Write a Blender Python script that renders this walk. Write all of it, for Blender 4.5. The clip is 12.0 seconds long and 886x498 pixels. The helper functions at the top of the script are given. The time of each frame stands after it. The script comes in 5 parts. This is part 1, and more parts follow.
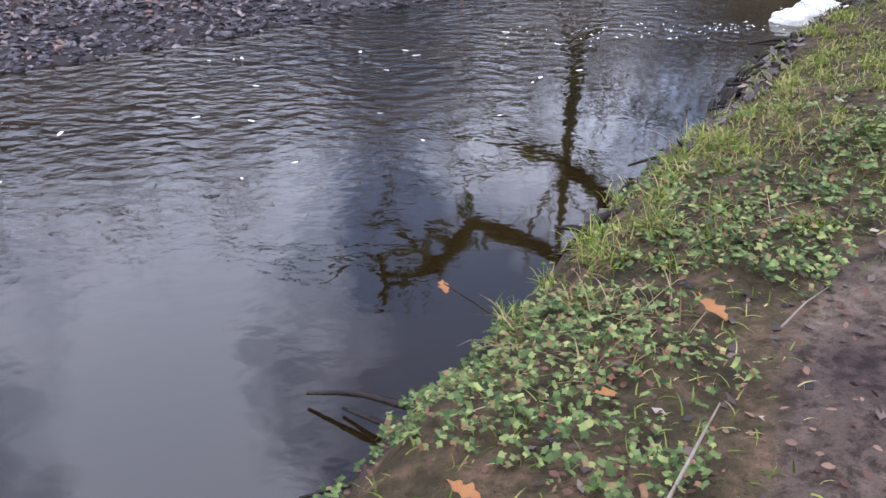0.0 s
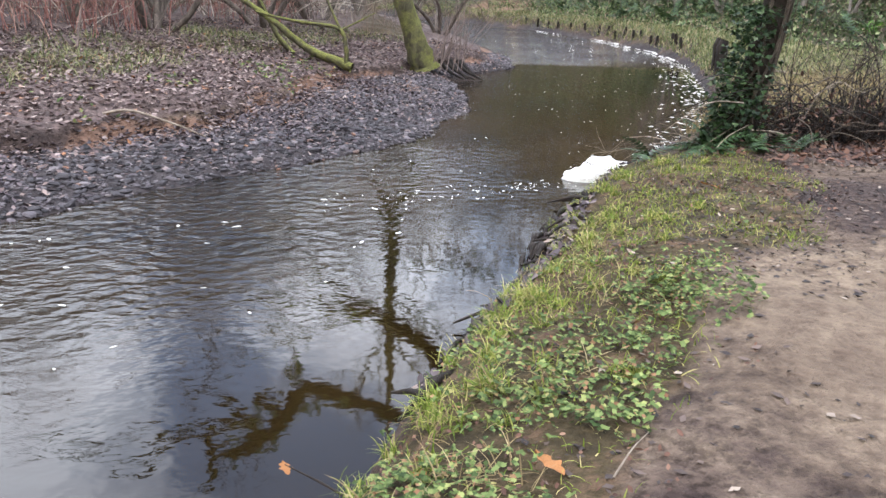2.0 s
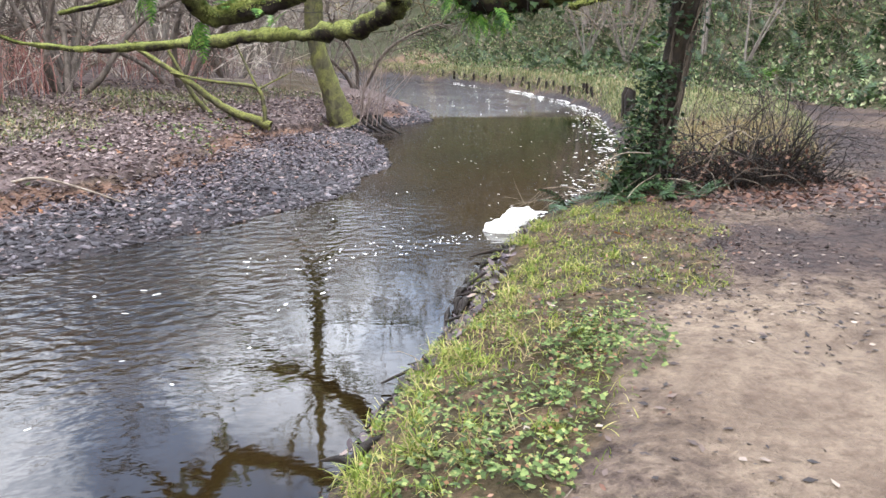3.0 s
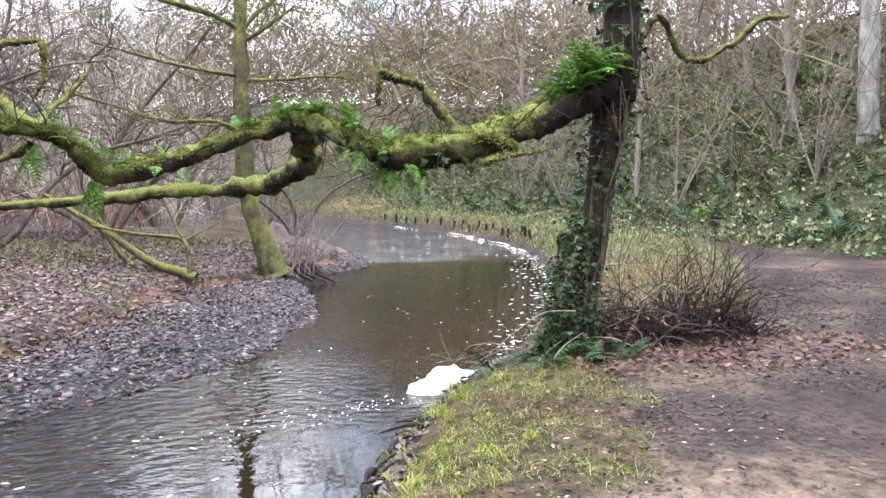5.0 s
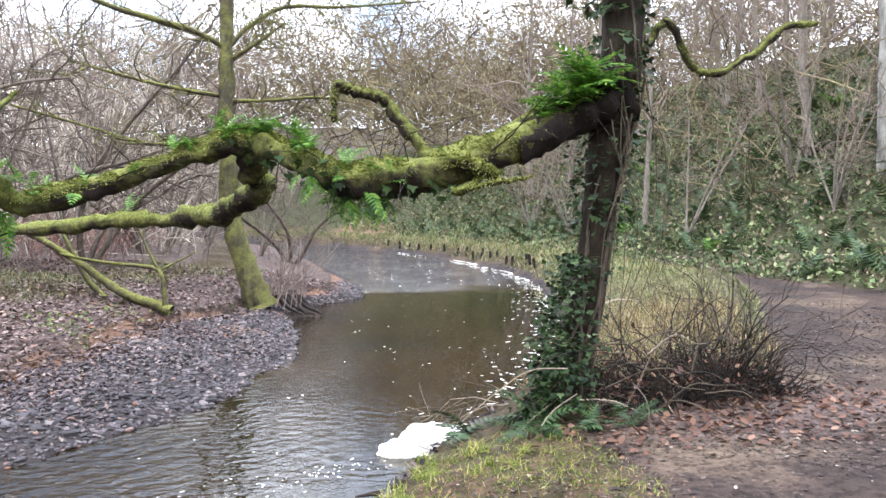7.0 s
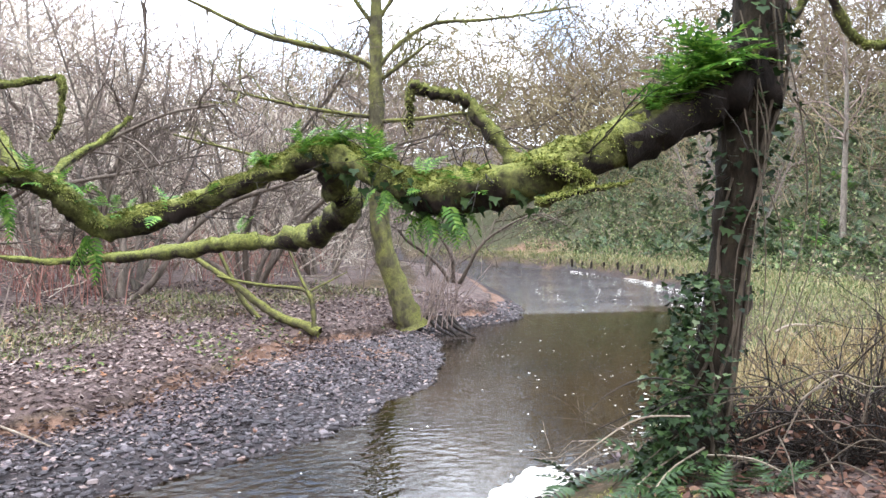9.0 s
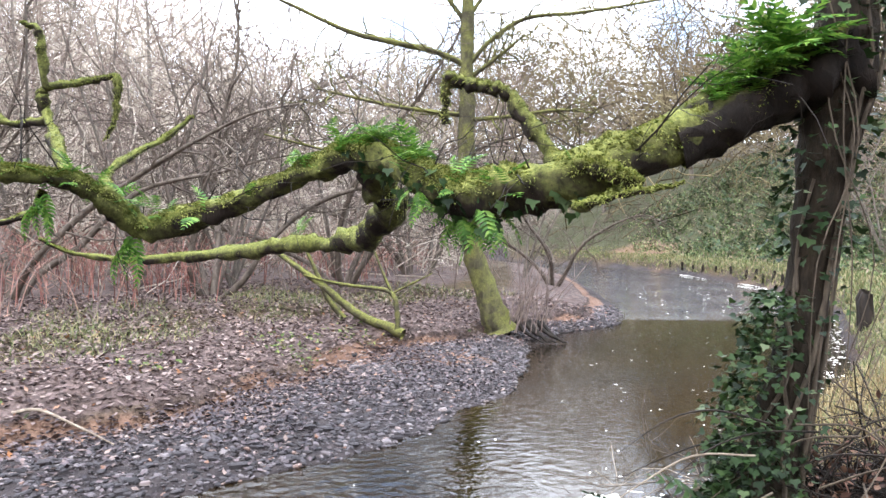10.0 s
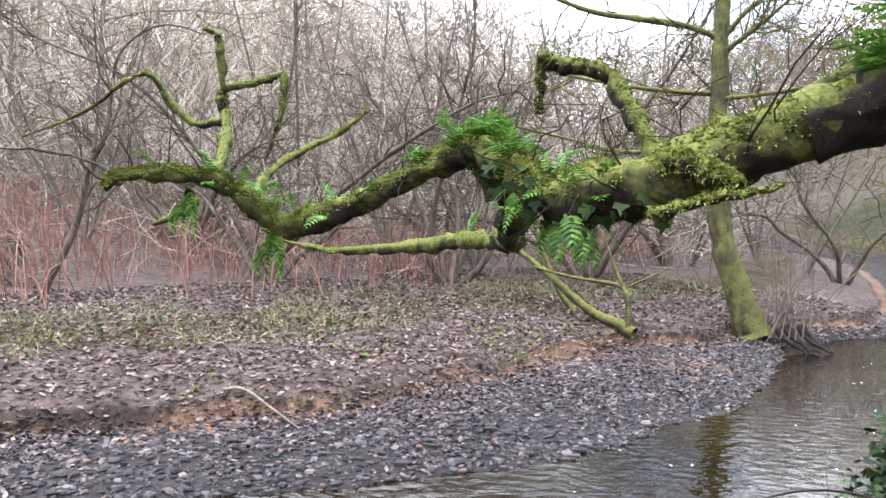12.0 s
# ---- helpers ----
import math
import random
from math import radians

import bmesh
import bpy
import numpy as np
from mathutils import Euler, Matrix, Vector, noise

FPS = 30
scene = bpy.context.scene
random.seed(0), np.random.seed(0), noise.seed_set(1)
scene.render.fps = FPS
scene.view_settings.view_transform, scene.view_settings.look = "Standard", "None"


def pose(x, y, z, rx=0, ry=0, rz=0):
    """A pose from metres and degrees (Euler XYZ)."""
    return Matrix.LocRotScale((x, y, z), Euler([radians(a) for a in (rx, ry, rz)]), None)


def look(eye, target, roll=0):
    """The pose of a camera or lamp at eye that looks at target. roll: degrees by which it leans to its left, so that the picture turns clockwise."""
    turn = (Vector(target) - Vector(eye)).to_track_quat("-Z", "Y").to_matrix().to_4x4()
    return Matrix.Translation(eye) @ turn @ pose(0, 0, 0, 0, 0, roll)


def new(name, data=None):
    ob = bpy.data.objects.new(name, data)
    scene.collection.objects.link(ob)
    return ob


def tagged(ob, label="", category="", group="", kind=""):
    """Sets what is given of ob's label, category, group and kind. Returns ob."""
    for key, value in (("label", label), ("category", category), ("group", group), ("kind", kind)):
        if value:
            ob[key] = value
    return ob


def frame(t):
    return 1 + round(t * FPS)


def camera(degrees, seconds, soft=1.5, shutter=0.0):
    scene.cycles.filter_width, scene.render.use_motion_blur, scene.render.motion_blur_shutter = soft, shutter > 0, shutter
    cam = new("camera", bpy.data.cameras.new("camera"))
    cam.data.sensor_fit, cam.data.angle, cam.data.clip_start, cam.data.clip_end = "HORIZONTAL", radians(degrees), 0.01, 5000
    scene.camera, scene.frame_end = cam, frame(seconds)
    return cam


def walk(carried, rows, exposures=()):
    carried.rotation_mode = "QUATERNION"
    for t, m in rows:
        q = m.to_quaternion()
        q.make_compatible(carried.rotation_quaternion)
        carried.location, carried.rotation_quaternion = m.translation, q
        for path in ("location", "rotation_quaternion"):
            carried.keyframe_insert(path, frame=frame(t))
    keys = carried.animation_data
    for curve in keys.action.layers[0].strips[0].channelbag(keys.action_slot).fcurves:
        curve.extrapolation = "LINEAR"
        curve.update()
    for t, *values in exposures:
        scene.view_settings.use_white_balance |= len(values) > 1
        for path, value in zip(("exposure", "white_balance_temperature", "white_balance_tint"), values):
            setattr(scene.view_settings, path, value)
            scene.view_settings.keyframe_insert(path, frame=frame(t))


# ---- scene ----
cam = camera(57.9, 12.0)
PATH = [
    (0, (0.255, 0.262, 1.79), (0.191, 2.006, 0.812), 1.4),
    (0.5, (0.259, 0.264, 1.801), (0.221, 2.033, 0.869), 1.2),
    (1, (0.26, 0.254, 1.824), (0.303, 2.061, 0.968), 1.3),
    (1.5, (0.242, 0.248, 1.852), (0.453, 2.095, 1.115), 1.7),
    (2, (0.217, 0.226, 1.877), (0.584, 2.093, 1.261), 2.2),
    (2.5, (0.2, 0.189, 1.915), (0.674, 2.056, 1.376), 1.9),
    (3, (0.229, 0.187, 1.949), (0.778, 2.046, 1.456), 1.1),
    (4.8, (0.643, 0.514, 2.058), (1.276, 2.401, 1.866), 0.5),
    (5, (0.664, 0.605, 2.067), (1.345, 2.479, 1.916), 0.4),
    (5.5, (0.737, 0.798, 2.074), (1.475, 2.652, 1.945), 0.2),
    (6, (0.953, 1.027, 2.077), (1.67, 2.89, 1.948), 0.3),
    (6.5, (1.131, 1.207, 2.107), (1.823, 3.081, 1.995), 0.7),
    (7, (1.288, 1.474, 2.128), (1.947, 3.36, 2.038), 0.7),
    (7.2, (1.342, 1.544, 2.158), (1.989, 3.435, 2.091), 0.7),
    (8.8, (1.99, 1.936, 2.083), (2.29, 3.913, 2.047), -0.1),
    (9, (2.05, 2.067, 2.116), (2.267, 4.055, 2.071), -0.5),
    (9.5, (2.2, 2.277, 2.118), (2.363, 4.27, 2.087), -0.8),
    (10, (2.504, 2.466, 2.149), (2.444, 4.464, 2.103), 0.1),
    (10.5, (2.697, 2.649, 2.153), (2.487, 4.637, 2.096), -0.1),
    (11, (2.911, 2.863, 2.21), (2.578, 4.834, 2.141), 0.1),
    (11.5, (3.182, 3.023, 2.225), (2.622, 4.942, 2.162), 0.4),
    (12, (3.414, 3.181, 2.259), (2.655, 5.029, 2.169), 0.6),
]
EXPOSURES = [(0.0, 0.2, 5900, 20), (1.0, 0.2, 6000, 19), (1.5, 0.35, 6200, 16), (2.0, 0.65, 6450, 13), (2.5, 0.85, 6500, 12), (5.0, 1.1, 6450, 12), (8.0, 1.1, 6450, 12), (10.0, 1.2, 6500, 12), (12.0, 1.05, 6500, 9)]
walk(cam, [(t, look(eye, target, roll)) for t, eye, target, roll in PATH], EXPOSURES)

# ---- light ----
SUN_EL, SUN_AZ = 58.0, -125.0
world = bpy.data.worlds.new("sky")
world.use_nodes = True
scene.world = world
wn, wl = world.node_tree.nodes, world.node_tree.links
wn.clear()
w_out = wn.new("ShaderNodeOutputWorld")
w_bg = wn.new("ShaderNodeBackground")
w_sky = wn.new("ShaderNodeTexSky")
w_sky.sky_type = "NISHITA"
w_sky.sun_disc = False
w_sky.ozone_density, w_sky.dust_density = 3.0, 0.4
w_sky.sun_elevation, w_sky.sun_rotation = radians(SUN_EL), radians(SUN_AZ)
w_tc = wn.new("ShaderNodeTexCoord")
w_noise = wn.new("ShaderNodeTexNoise")
w_noise.inputs["Scale"].default_value = 2.1
w_noise.inputs["Detail"].default_value = 5.0
w_noise.inputs["Roughness"].default_value = 0.55
w_ramp = wn.new("ShaderNodeValToRGB")
w_ramp.color_ramp.elements[0].position, w_ramp.color_ramp.elements[1].position = 0.44, 0.56
w_ramp.color_ramp.elements[0].color = (0.10, 0.10, 0.10, 1)
w_mix = wn.new("ShaderNodeMix")
w_mix.data_type = "RGBA"
# cloud: brightest overhead, as under an overcast sky
w_sep = wn.new("ShaderNodeSeparateXYZ")
w_gap = wn.new("ShaderNodeMath")
w_gap.operation = "MULTIPLY_ADD"
w_gap.inputs[1].default_value, w_gap.inputs[2].default_value = -0.10, 0.08
w_up = wn.new("ShaderNodeMapRange")
w_up.inputs["To Min"].default_value, w_up.inputs["To Max"].default_value = 12.0, 31.0
w_cloud = wn.new("ShaderNodeMix")
w_cloud.data_type, w_cloud.blend_type = "RGBA", "MULTIPLY"
w_cloud.inputs["Factor"].default_value = 1.0
w_cloud.inputs["A"].default_value = (0.91, 0.98, 1.09, 1)
wl.new(w_tc.outputs["Generated"], w_sep.inputs[0])
wl.new(w_sep.outputs["Z"], w_up.inputs["Value"])
wl.new(w_sep.outputs["Z"], w_gap.inputs[0])
wl.new(w_up.outputs["Result"], w_cloud.inputs["B"])
wl.new(w_cloud.outputs["Result"], w_mix.inputs["B"])
w_map = wn.new("ShaderNodeMapping")
w_map.inputs["Location"].default_value = (0.9, 2.3, 1.7)
wl.new(w_tc.outputs["Generated"], w_map.inputs["Vector"])
wl.new(w_map.outputs["Vector"], w_noise.inputs["Vector"])
# seen low down the clouds close up; overhead more blue shows between them
w_sum = wn.new("ShaderNodeMath")
w_sum.operation = "ADD"
wl.new(w_noise.outputs["Fac"], w_sum.inputs[0])
wl.new(w_gap.outputs[0], w_sum.inputs[1])
wl.new(w_sum.outputs[0], w_ramp.inputs["Fac"])
wl.new(w_ramp.outputs["Color"], w_mix.inputs["Factor"])
# sky colour multiplied evenly, to brighten the blue between the clouds
w_blue = wn.new("ShaderNodeMix")
w_blue.data_type, w_blue.blend_type = "RGBA", "MULTIPLY"
w_blue.inputs["Factor"].default_value = 1.0
w_blue.inputs["B"].default_value = (1.9, 1.9, 1.9, 1)
wl.new(w_sky.outputs["Color"], w_blue.inputs["A"])
wl.new(w_blue.outputs["Result"], w_mix.inputs["A"])
wl.new(w_mix.outputs["Result"], w_bg.inputs["Color"])
wl.new(w_bg.outputs["Background"], w_out.inputs["Surface"])
w_bg.inputs["Strength"].default_value = 0.15

sun = new("sun", bpy.data.lights.new("sun", "SUN"))
sun.data.energy, sun.data.angle, sun.data.color = 1.1, radians(45), (1.0, 0.96, 0.90)
sun_way = Vector((math.sin(radians(SUN_AZ)) * math.cos(radians(SUN_EL)), math.cos(radians(SUN_AZ)) * math.cos(radians(SUN_EL)), math.sin(radians(SUN_EL))))
sun.matrix_world = look(sun_way * 60, (0, 0, 0))


# ---- materials ----
def mat(name, rough=0.8, spec=0.3):
    m = bpy.data.materials.new(name)
    m.use_nodes = True
    nt = m.node_tree
    b = nt.nodes["Principled BSDF"]
    b.inputs["Roughness"].default_value = rough
    b.inputs["Specular IOR Level"].default_value = spec
    return m, nt, b


def tex_noise(nt, scale, detail=4.0, rough=0.6, vec=None):
    n = nt.nodes.new("ShaderNodeTexNoise")
    n.inputs["Scale"].default_value, n.inputs["Detail"].default_value, n.inputs["Roughness"].default_value = scale, detail, rough
    if vec is not None:
        nt.links.new(vec, n.inputs["Vector"])
    return n


def coords(nt, stretch=None):
    tc = nt.nodes.new("ShaderNodeTexCoord")
    if stretch is None:
        return tc.outputs["Object"]
    mp = nt.nodes.new("ShaderNodeMapping")
    mp.inputs["Scale"].default_value = stretch
    nt.links.new(tc.outputs["Object"], mp.inputs["Vector"])
    return mp.outputs["Vector"]


def ramp(nt, fac, stops):
    r = nt.nodes.new("ShaderNodeValToRGB")
    els = r.color_ramp.elements
    while len(els) < len(stops):
        els.new(0.5)
    for e, (p, c) in zip(els, stops):
        e.position, e.color = p, (*c, 1)
    nt.links.new(fac, r.inputs["Fac"])
    return r.outputs["Color"]


def mixc(nt, fac, a, b, mode="MIX"):
    n = nt.nodes.new("ShaderNodeMix")
    n.data_type, n.blend_type = "RGBA", mode
    for sock, v in (("Factor", fac), ("A", a), ("B", b)):
        if isinstance(v, (int, float)):
            n.inputs[sock].default_value = v
        elif isinstance(v, tuple):
            n.inputs[sock].default_value = (*v, 1)
        else:
            nt.links.new(v, n.inputs[sock])
    return n.outputs["Result"]


def maths(nt, op, a, b=0.0):
    n = nt.nodes.new("ShaderNodeMath")
    n.operation = op
    n.use_clamp = op in ("MULTIPLY", "ADD", "SUBTRACT")
    for i, v in enumerate((a, b)):
        if isinstance(v, (int, float)):
            n.inputs[i].default_value = v
        else:
            nt.links.new(v, n.inputs[i])
    return n.outputs[0]


def bump(nt, b, height, strength=0.5, dist=0.02, before=None):
    n = nt.nodes.new("ShaderNodeBump")
    n.inputs["Strength"].default_value, n.inputs["Distance"].default_value = strength, dist
    nt.links.new(height, n.inputs["Height"])
    if before is not None:
        nt.links.new(before, n.inputs["Normal"])
    nt.links.new(n.outputs["Normal"], b.inputs["Normal"])
    return n.outputs["Normal"]


def attr(nt, name):
    n = nt.nodes.new("ShaderNodeAttribute")
    n.attribute_name = name
    return n.outputs["Fac"]


def leafy(name, stops, rough=0.55, spec=0.3, through_light=0.15, scale=6.0):
    """Leaves, blades and pieces whose colour varies from piece to piece."""
    m, nt, b = mat(name, rough, spec)
    g = nt.nodes.new("ShaderNodeNewGeometry")
    c = ramp(nt, g.outputs["Random Per Island"], stops)
    n = tex_noise(nt, scale, 3, 0.6, coords(nt))
    c2 = mixc(nt, 0.55, c, ramp(nt, n.outputs["Fac"], [(0.3, (0.35, 0.35, 0.35)), (0.7, (1.0, 1.0, 1.0))]), "MULTIPLY")
    nt.links.new(c2, b.inputs["Base Color"])
    if through_light:
        t = nt.nodes.new("ShaderNodeBsdfTranslucent")
        nt.links.new(c2, t.inputs["Color"])
        x = nt.nodes.new("ShaderNodeMixShader")
        x.inputs["Fac"].default_value = through_light
        nt.links.new(b.outputs["BSDF"], x.inputs[1])
        nt.links.new(t.outputs["BSDF"], x.inputs[2])
        nt.links.new(x.outputs["Shader"], nt.nodes["Material Output"].inputs["Surface"])
    return m


def bark(name, dark, light, moss=0.0, mosscol=((0.045, 0.06, 0.012), (0.21, 0.23, 0.04)), rough=0.85, grain=9.0):
    """Bark with moss on the upper sides."""
    m, nt, b = mat(name, rough, 0.2)
    v = coords(nt, (1, 1, 0.35))
    n1, n2 = tex_noise(nt, grain, 6, 0.7, v), tex_noise(nt, grain * 5, 4, 0.7, v)
    c = ramp(nt, n1.outputs["Fac"], [(0.3, dark), (0.72, light)])
    c = mixc(nt, 0.5, c, ramp(nt, n2.outputs["Fac"], [(0.3, (0.4, 0.4, 0.4)), (0.7, (1, 1, 1))]), "MULTIPLY")
    h = mixc(nt, 0.4, n1.outputs["Fac"], n2.outputs["Fac"])
    if moss:
        g = nt.nodes.new("ShaderNodeNewGeometry")
        s = nt.nodes.new("ShaderNodeSeparateXYZ")
        nt.links.new(g.outputs["Normal"], s.inputs[0])
        patch = tex_noise(nt, 4.0, 4, 0.65, coords(nt))
        f = maths(nt, "ADD", maths(nt, "MULTIPLY", s.outputs["Z"], 0.45), patch.outputs["Fac"])
        f = maths(nt, "ADD", f, moss - 0.95)
        f = ramp(nt, f, [(0.26, (0, 0, 0)), (0.58, (1, 1, 1))])
        mn = tex_noise(nt, 38.0, 5, 0.75, coords(nt))
        mc = ramp(nt, mn.outputs["Fac"], [(0.3, mosscol[0]), (0.7, mosscol[1])])
        c = mixc(nt, f, c, mc)
        h = mixc(nt, f, h, mn.outputs["Fac"])
    nt.links.new(c, b.inputs["Base Color"])
    bump(nt, b, h, 0.9, 0.025)
    return m


M_IVYBARK = bark("ivy_tree_bark", (0.006, 0.0045, 0.003), (0.052, 0.037, 0.024), 0.56, ((0.018, 0.022, 0.007), (0.085, 0.085, 0.028)), grain=16.0)
M_LIMB = bark("mossy_limb_bark", (0.006, 0.004, 0.003), (0.034, 0.023, 0.017), 0.77, ((0.045, 0.060, 0.012), (0.29, 0.30, 0.080)))
M_LIMBBASE = bark("limb_base_bark", (0.004, 0.003, 0.0025), (0.030, 0.021, 0.016), 0.52, ((0.04, 0.055, 0.008), (0.22, 0.24, 0.04)), grain=14.0)
M_MOSSY = bark("mossy_tree_bark", (0.022, 0.019, 0.011), (0.12, 0.105, 0.06), 0.76, ((0.040, 0.046, 0.012), (0.28, 0.275, 0.075)))
M_GREY = bark("grey_wood_bark", (0.10, 0.083, 0.068), (0.29, 0.25, 0.21), 0.18, ((0.09, 0.09, 0.035), (0.26, 0.25, 0.10)))
# pinkish twig colour, lightened to carry distance haze and bright sky behind
M_HAZE = leafy("haze_paled_twigs", [(0.0, (0.19, 0.155, 0.12)), (0.5, (0.48, 0.405, 0.33)), (1.0, (0.66, 0.58, 0.48))], 0.85, 0.1, 0.0)
M_OLIVE = leafy("olive_brown_twigs", [(0.0, (0.05, 0.038, 0.022)), (0.5, (0.16, 0.122, 0.070)), (1.0, (0.33, 0.275, 0.16))], 0.85, 0.1, 0.0)
M_TWIG = bark("thin_twig_bark", (0.11, 0.08, 0.066), (0.38, 0.29, 0.25), 0.0)
M_VINE = bark("grey_brown_vine", (0.03, 0.022, 0.016), (0.16, 0.125, 0.09), 0.0)
M_CROOK = bark("grey_brown_branch_bark", (0.035, 0.027, 0.021), (0.22, 0.175, 0.14), 0.22, ((0.07, 0.075, 0.02), (0.26, 0.25, 0.08)))
M_DARKTWIG = bark("wet_dark_wood", (0.006, 0.005, 0.004), (0.040, 0.028, 0.020), 0.0, rough=0.6)
M_PALETWIG = bark("dry_pale_twig", (0.16, 0.12, 0.09), (0.42, 0.35, 0.27), 0.0)
M_BIRCH = bark("pale_birch_bark", (0.05, 0.045, 0.036), (0.46, 0.44, 0.40), 0.18, grain=4.0)
M_MOSSTUFT = leafy("moss_tufts", [(0.0, (0.060, 0.085, 0.014)), (0.45, (0.19, 0.215, 0.045)), (0.85, (0.33, 0.335, 0.095)), (1.0, (0.42, 0.41, 0.15))], 0.9, 0.1, 0.2)
M_IVY = leafy("ivy_leaves", [(0.0, (0.008, 0.018, 0.006)), (0.6, (0.025, 0.052, 0.015)), (0.93, (0.055, 0.092, 0.030)), (1.0, (0.13, 0.16, 0.085))], 0.5, 0.16, 0.1)
M_FERN = leafy("fern_fronds", [(0.0, (0.045, 0.13, 0.018)), (0.6, (0.10, 0.24, 0.030)), (1.0, (0.22, 0.36, 0.06))], 0.5, 0.3, 0.3)
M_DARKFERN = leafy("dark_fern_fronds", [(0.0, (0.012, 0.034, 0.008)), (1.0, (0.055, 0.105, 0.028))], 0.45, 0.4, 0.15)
M_GRASS = leafy("bank_grass", [(0.0, (0.08, 0.13, 0.016)), (0.4, (0.17, 0.22, 0.032)), (0.75, (0.31, 0.32, 0.08)), (1.0, (0.52, 0.42, 0.20))], 0.65, 0.12, 0.25)
M_PALEGRASS = leafy("pale_terrace_grass", [(0.0, (0.07, 0.095, 0.032)), (0.45, (0.17, 0.20, 0.075)), (0.8, (0.30, 0.27, 0.13)), (1.0, (0.42, 0.34, 0.20))], 0.6, 0.2, 0.2)
M_DRYGRASS = leafy("dry_straw", [(0.0, (0.14, 0.095, 0.042)), (0.7, (0.30, 0.225, 0.11)), (1.0, (0.44, 0.35, 0.19))], 0.7, 0.2, 0.2)
M_HERB = leafy("lobed_herb_leaves", [(0.0, (0.035, 0.060, 0.020)), (0.40, (0.105, 0.150, 0.045)), (0.72, (0.20, 0.26, 0.085)), (0.88, (0.34, 0.36, 0.12)), (0.93, (0.30, 0.18, 0.09)), (1.0, (0.24, 0.11, 0.06))], 0.6, 0.16, 0.2)
M_LITTER = leafy("leaf_litter", [(0.0, (0.045, 0.030, 0.029)), (0.35, (0.15, 0.105, 0.097)), (0.7, (0.27, 0.20, 0.18)), (0.95, (0.40, 0.32, 0.28)), (1.0, (0.36, 0.16, 0.07))], 0.7, 0.15, 0.1)
M_TRODDEN = leafy("trodden_leaf_scraps", [(0.0, (0.020, 0.014, 0.012)), (0.7, (0.075, 0.050, 0.040)), (0.92, (0.16, 0.11, 0.085)), (1.0, (0.42, 0.34, 0.26))], 0.6, 0.35, 0.0)
M_SODDEN = leafy("dark_sodden_leaves", [(0.0, (0.022, 0.016, 0.019)), (0.5, (0.075, 0.055, 0.058)), (0.85, (0.16, 0.12, 0.12)), (1.0, (0.30, 0.22, 0.18))], 0.5, 0.3, 0.0)
M_REDLEAF = leafy("red_brown_leaves", [(0.0, (0.06, 0.025, 0.016)), (0.6, (0.14, 0.066, 0.040)), (1.0, (0.27, 0.155, 0.10))], 0.6, 0.3, 0.1)
M_ORANGE = leafy("orange_oak_leaf", [(0.0, (0.34, 0.14, 0.05)), (1.0, (0.42, 0.19, 0.07))], 0.7, 0.2, 0.1, 25)
M_BRAMBLE = leafy("red_brown_stems", [(0.0, (0.15, 0.060, 0.050)), (0.6, (0.40, 0.185, 0.15)), (0.9, (0.50, 0.30, 0.24)), (1.0, (0.52, 0.38, 0.25))], 0.8, 0.2, 0.0)
M_HILLLEAF = leafy("hillside_leaves", [(0.0, (0.018, 0.032, 0.012)), (0.25, (0.085, 0.130, 0.050)), (0.55, (0.22, 0.28, 0.12)), (0.72, (0.36, 0.39, 0.20)), (0.78, (0.20, 0.16, 0.105)), (1.0, (0.40, 0.31, 0.22))], 0.6, 0.18, 0.15)
M_STONE = leafy("wet_slate_stones", [(0.0, (0.020, 0.018, 0.018)), (0.45, (0.085, 0.075, 0.078)), (0.80, (0.15, 0.128, 0.132)), (0.94, (0.235, 0.205, 0.20)), (1.0, (0.25, 0.13, 0.085))], 0.6, 0.18, 0.0, 20)

# foam
M_FOAM, nt, b = mat("stream_foam", 0.75, 0.2)
fn = tex_noise(nt, 26, 5, 0.7, coords(nt))
nt.links.new(ramp(nt, fn.outputs["Fac"], [(0.25, (0.62, 0.57, 0.46)), (0.6, (0.86, 0.84, 0.78))]), b.inputs["Base Color"])
bump(nt, b, fn.outputs["Fac"], 0.8, 0.03)

# ground: mud, gravel silt, leaf mould, turf and clay by zone
M_GROUND, nt, b = mat("woodland_ground", 0.75, 0.14)
co = coords(nt)
nA, nB, nC = tex_noise(nt, 0.9, 5, 0.6, co), tex_noise(nt, 7.0, 6, 0.7, co), tex_noise(nt, 60.0, 4, 0.7, co)
mud = ramp(nt, nA.outputs["Fac"], [(0.36, (0.038, 0.025, 0.021)), (0.50, (0.082, 0.056, 0.046)), (0.64, (0.18, 0.132, 0.096))])
nD = tex_noise(nt, 17.0, 5, 0.7, co)
mud = mixc(nt, 0.8, mud, ramp(nt, nD.outputs["Fac"], [(0.40, (0.25, 0.22, 0.2)), (0.53, (1, 1, 1))]), "MULTIPLY")
mud = mixc(nt, 0.55, mud, ramp(nt, nB.outputs["Fac"], [(0.35, (0.42, 0.38, 0.36)), (0.62, (1, 1, 1))]), "MULTIPLY")
silt = ramp(nt, nB.outputs["Fac"], [(0.3, (0.018, 0.015, 0.016)), (0.7, (0.070, 0.056, 0.053))])
mould = ramp(nt, nB.outputs["Fac"], [(0.33, (0.035, 0.025, 0.021)), (0.66, (0.19, 0.135, 0.118))])
turf = ramp(nt, nB.outputs["Fac"], [(0.3, (0.020, 0.015, 0.008)), (0.50, (0.065, 0.048, 0.024)), (0.66, (0.15, 0.092, 0.058))])
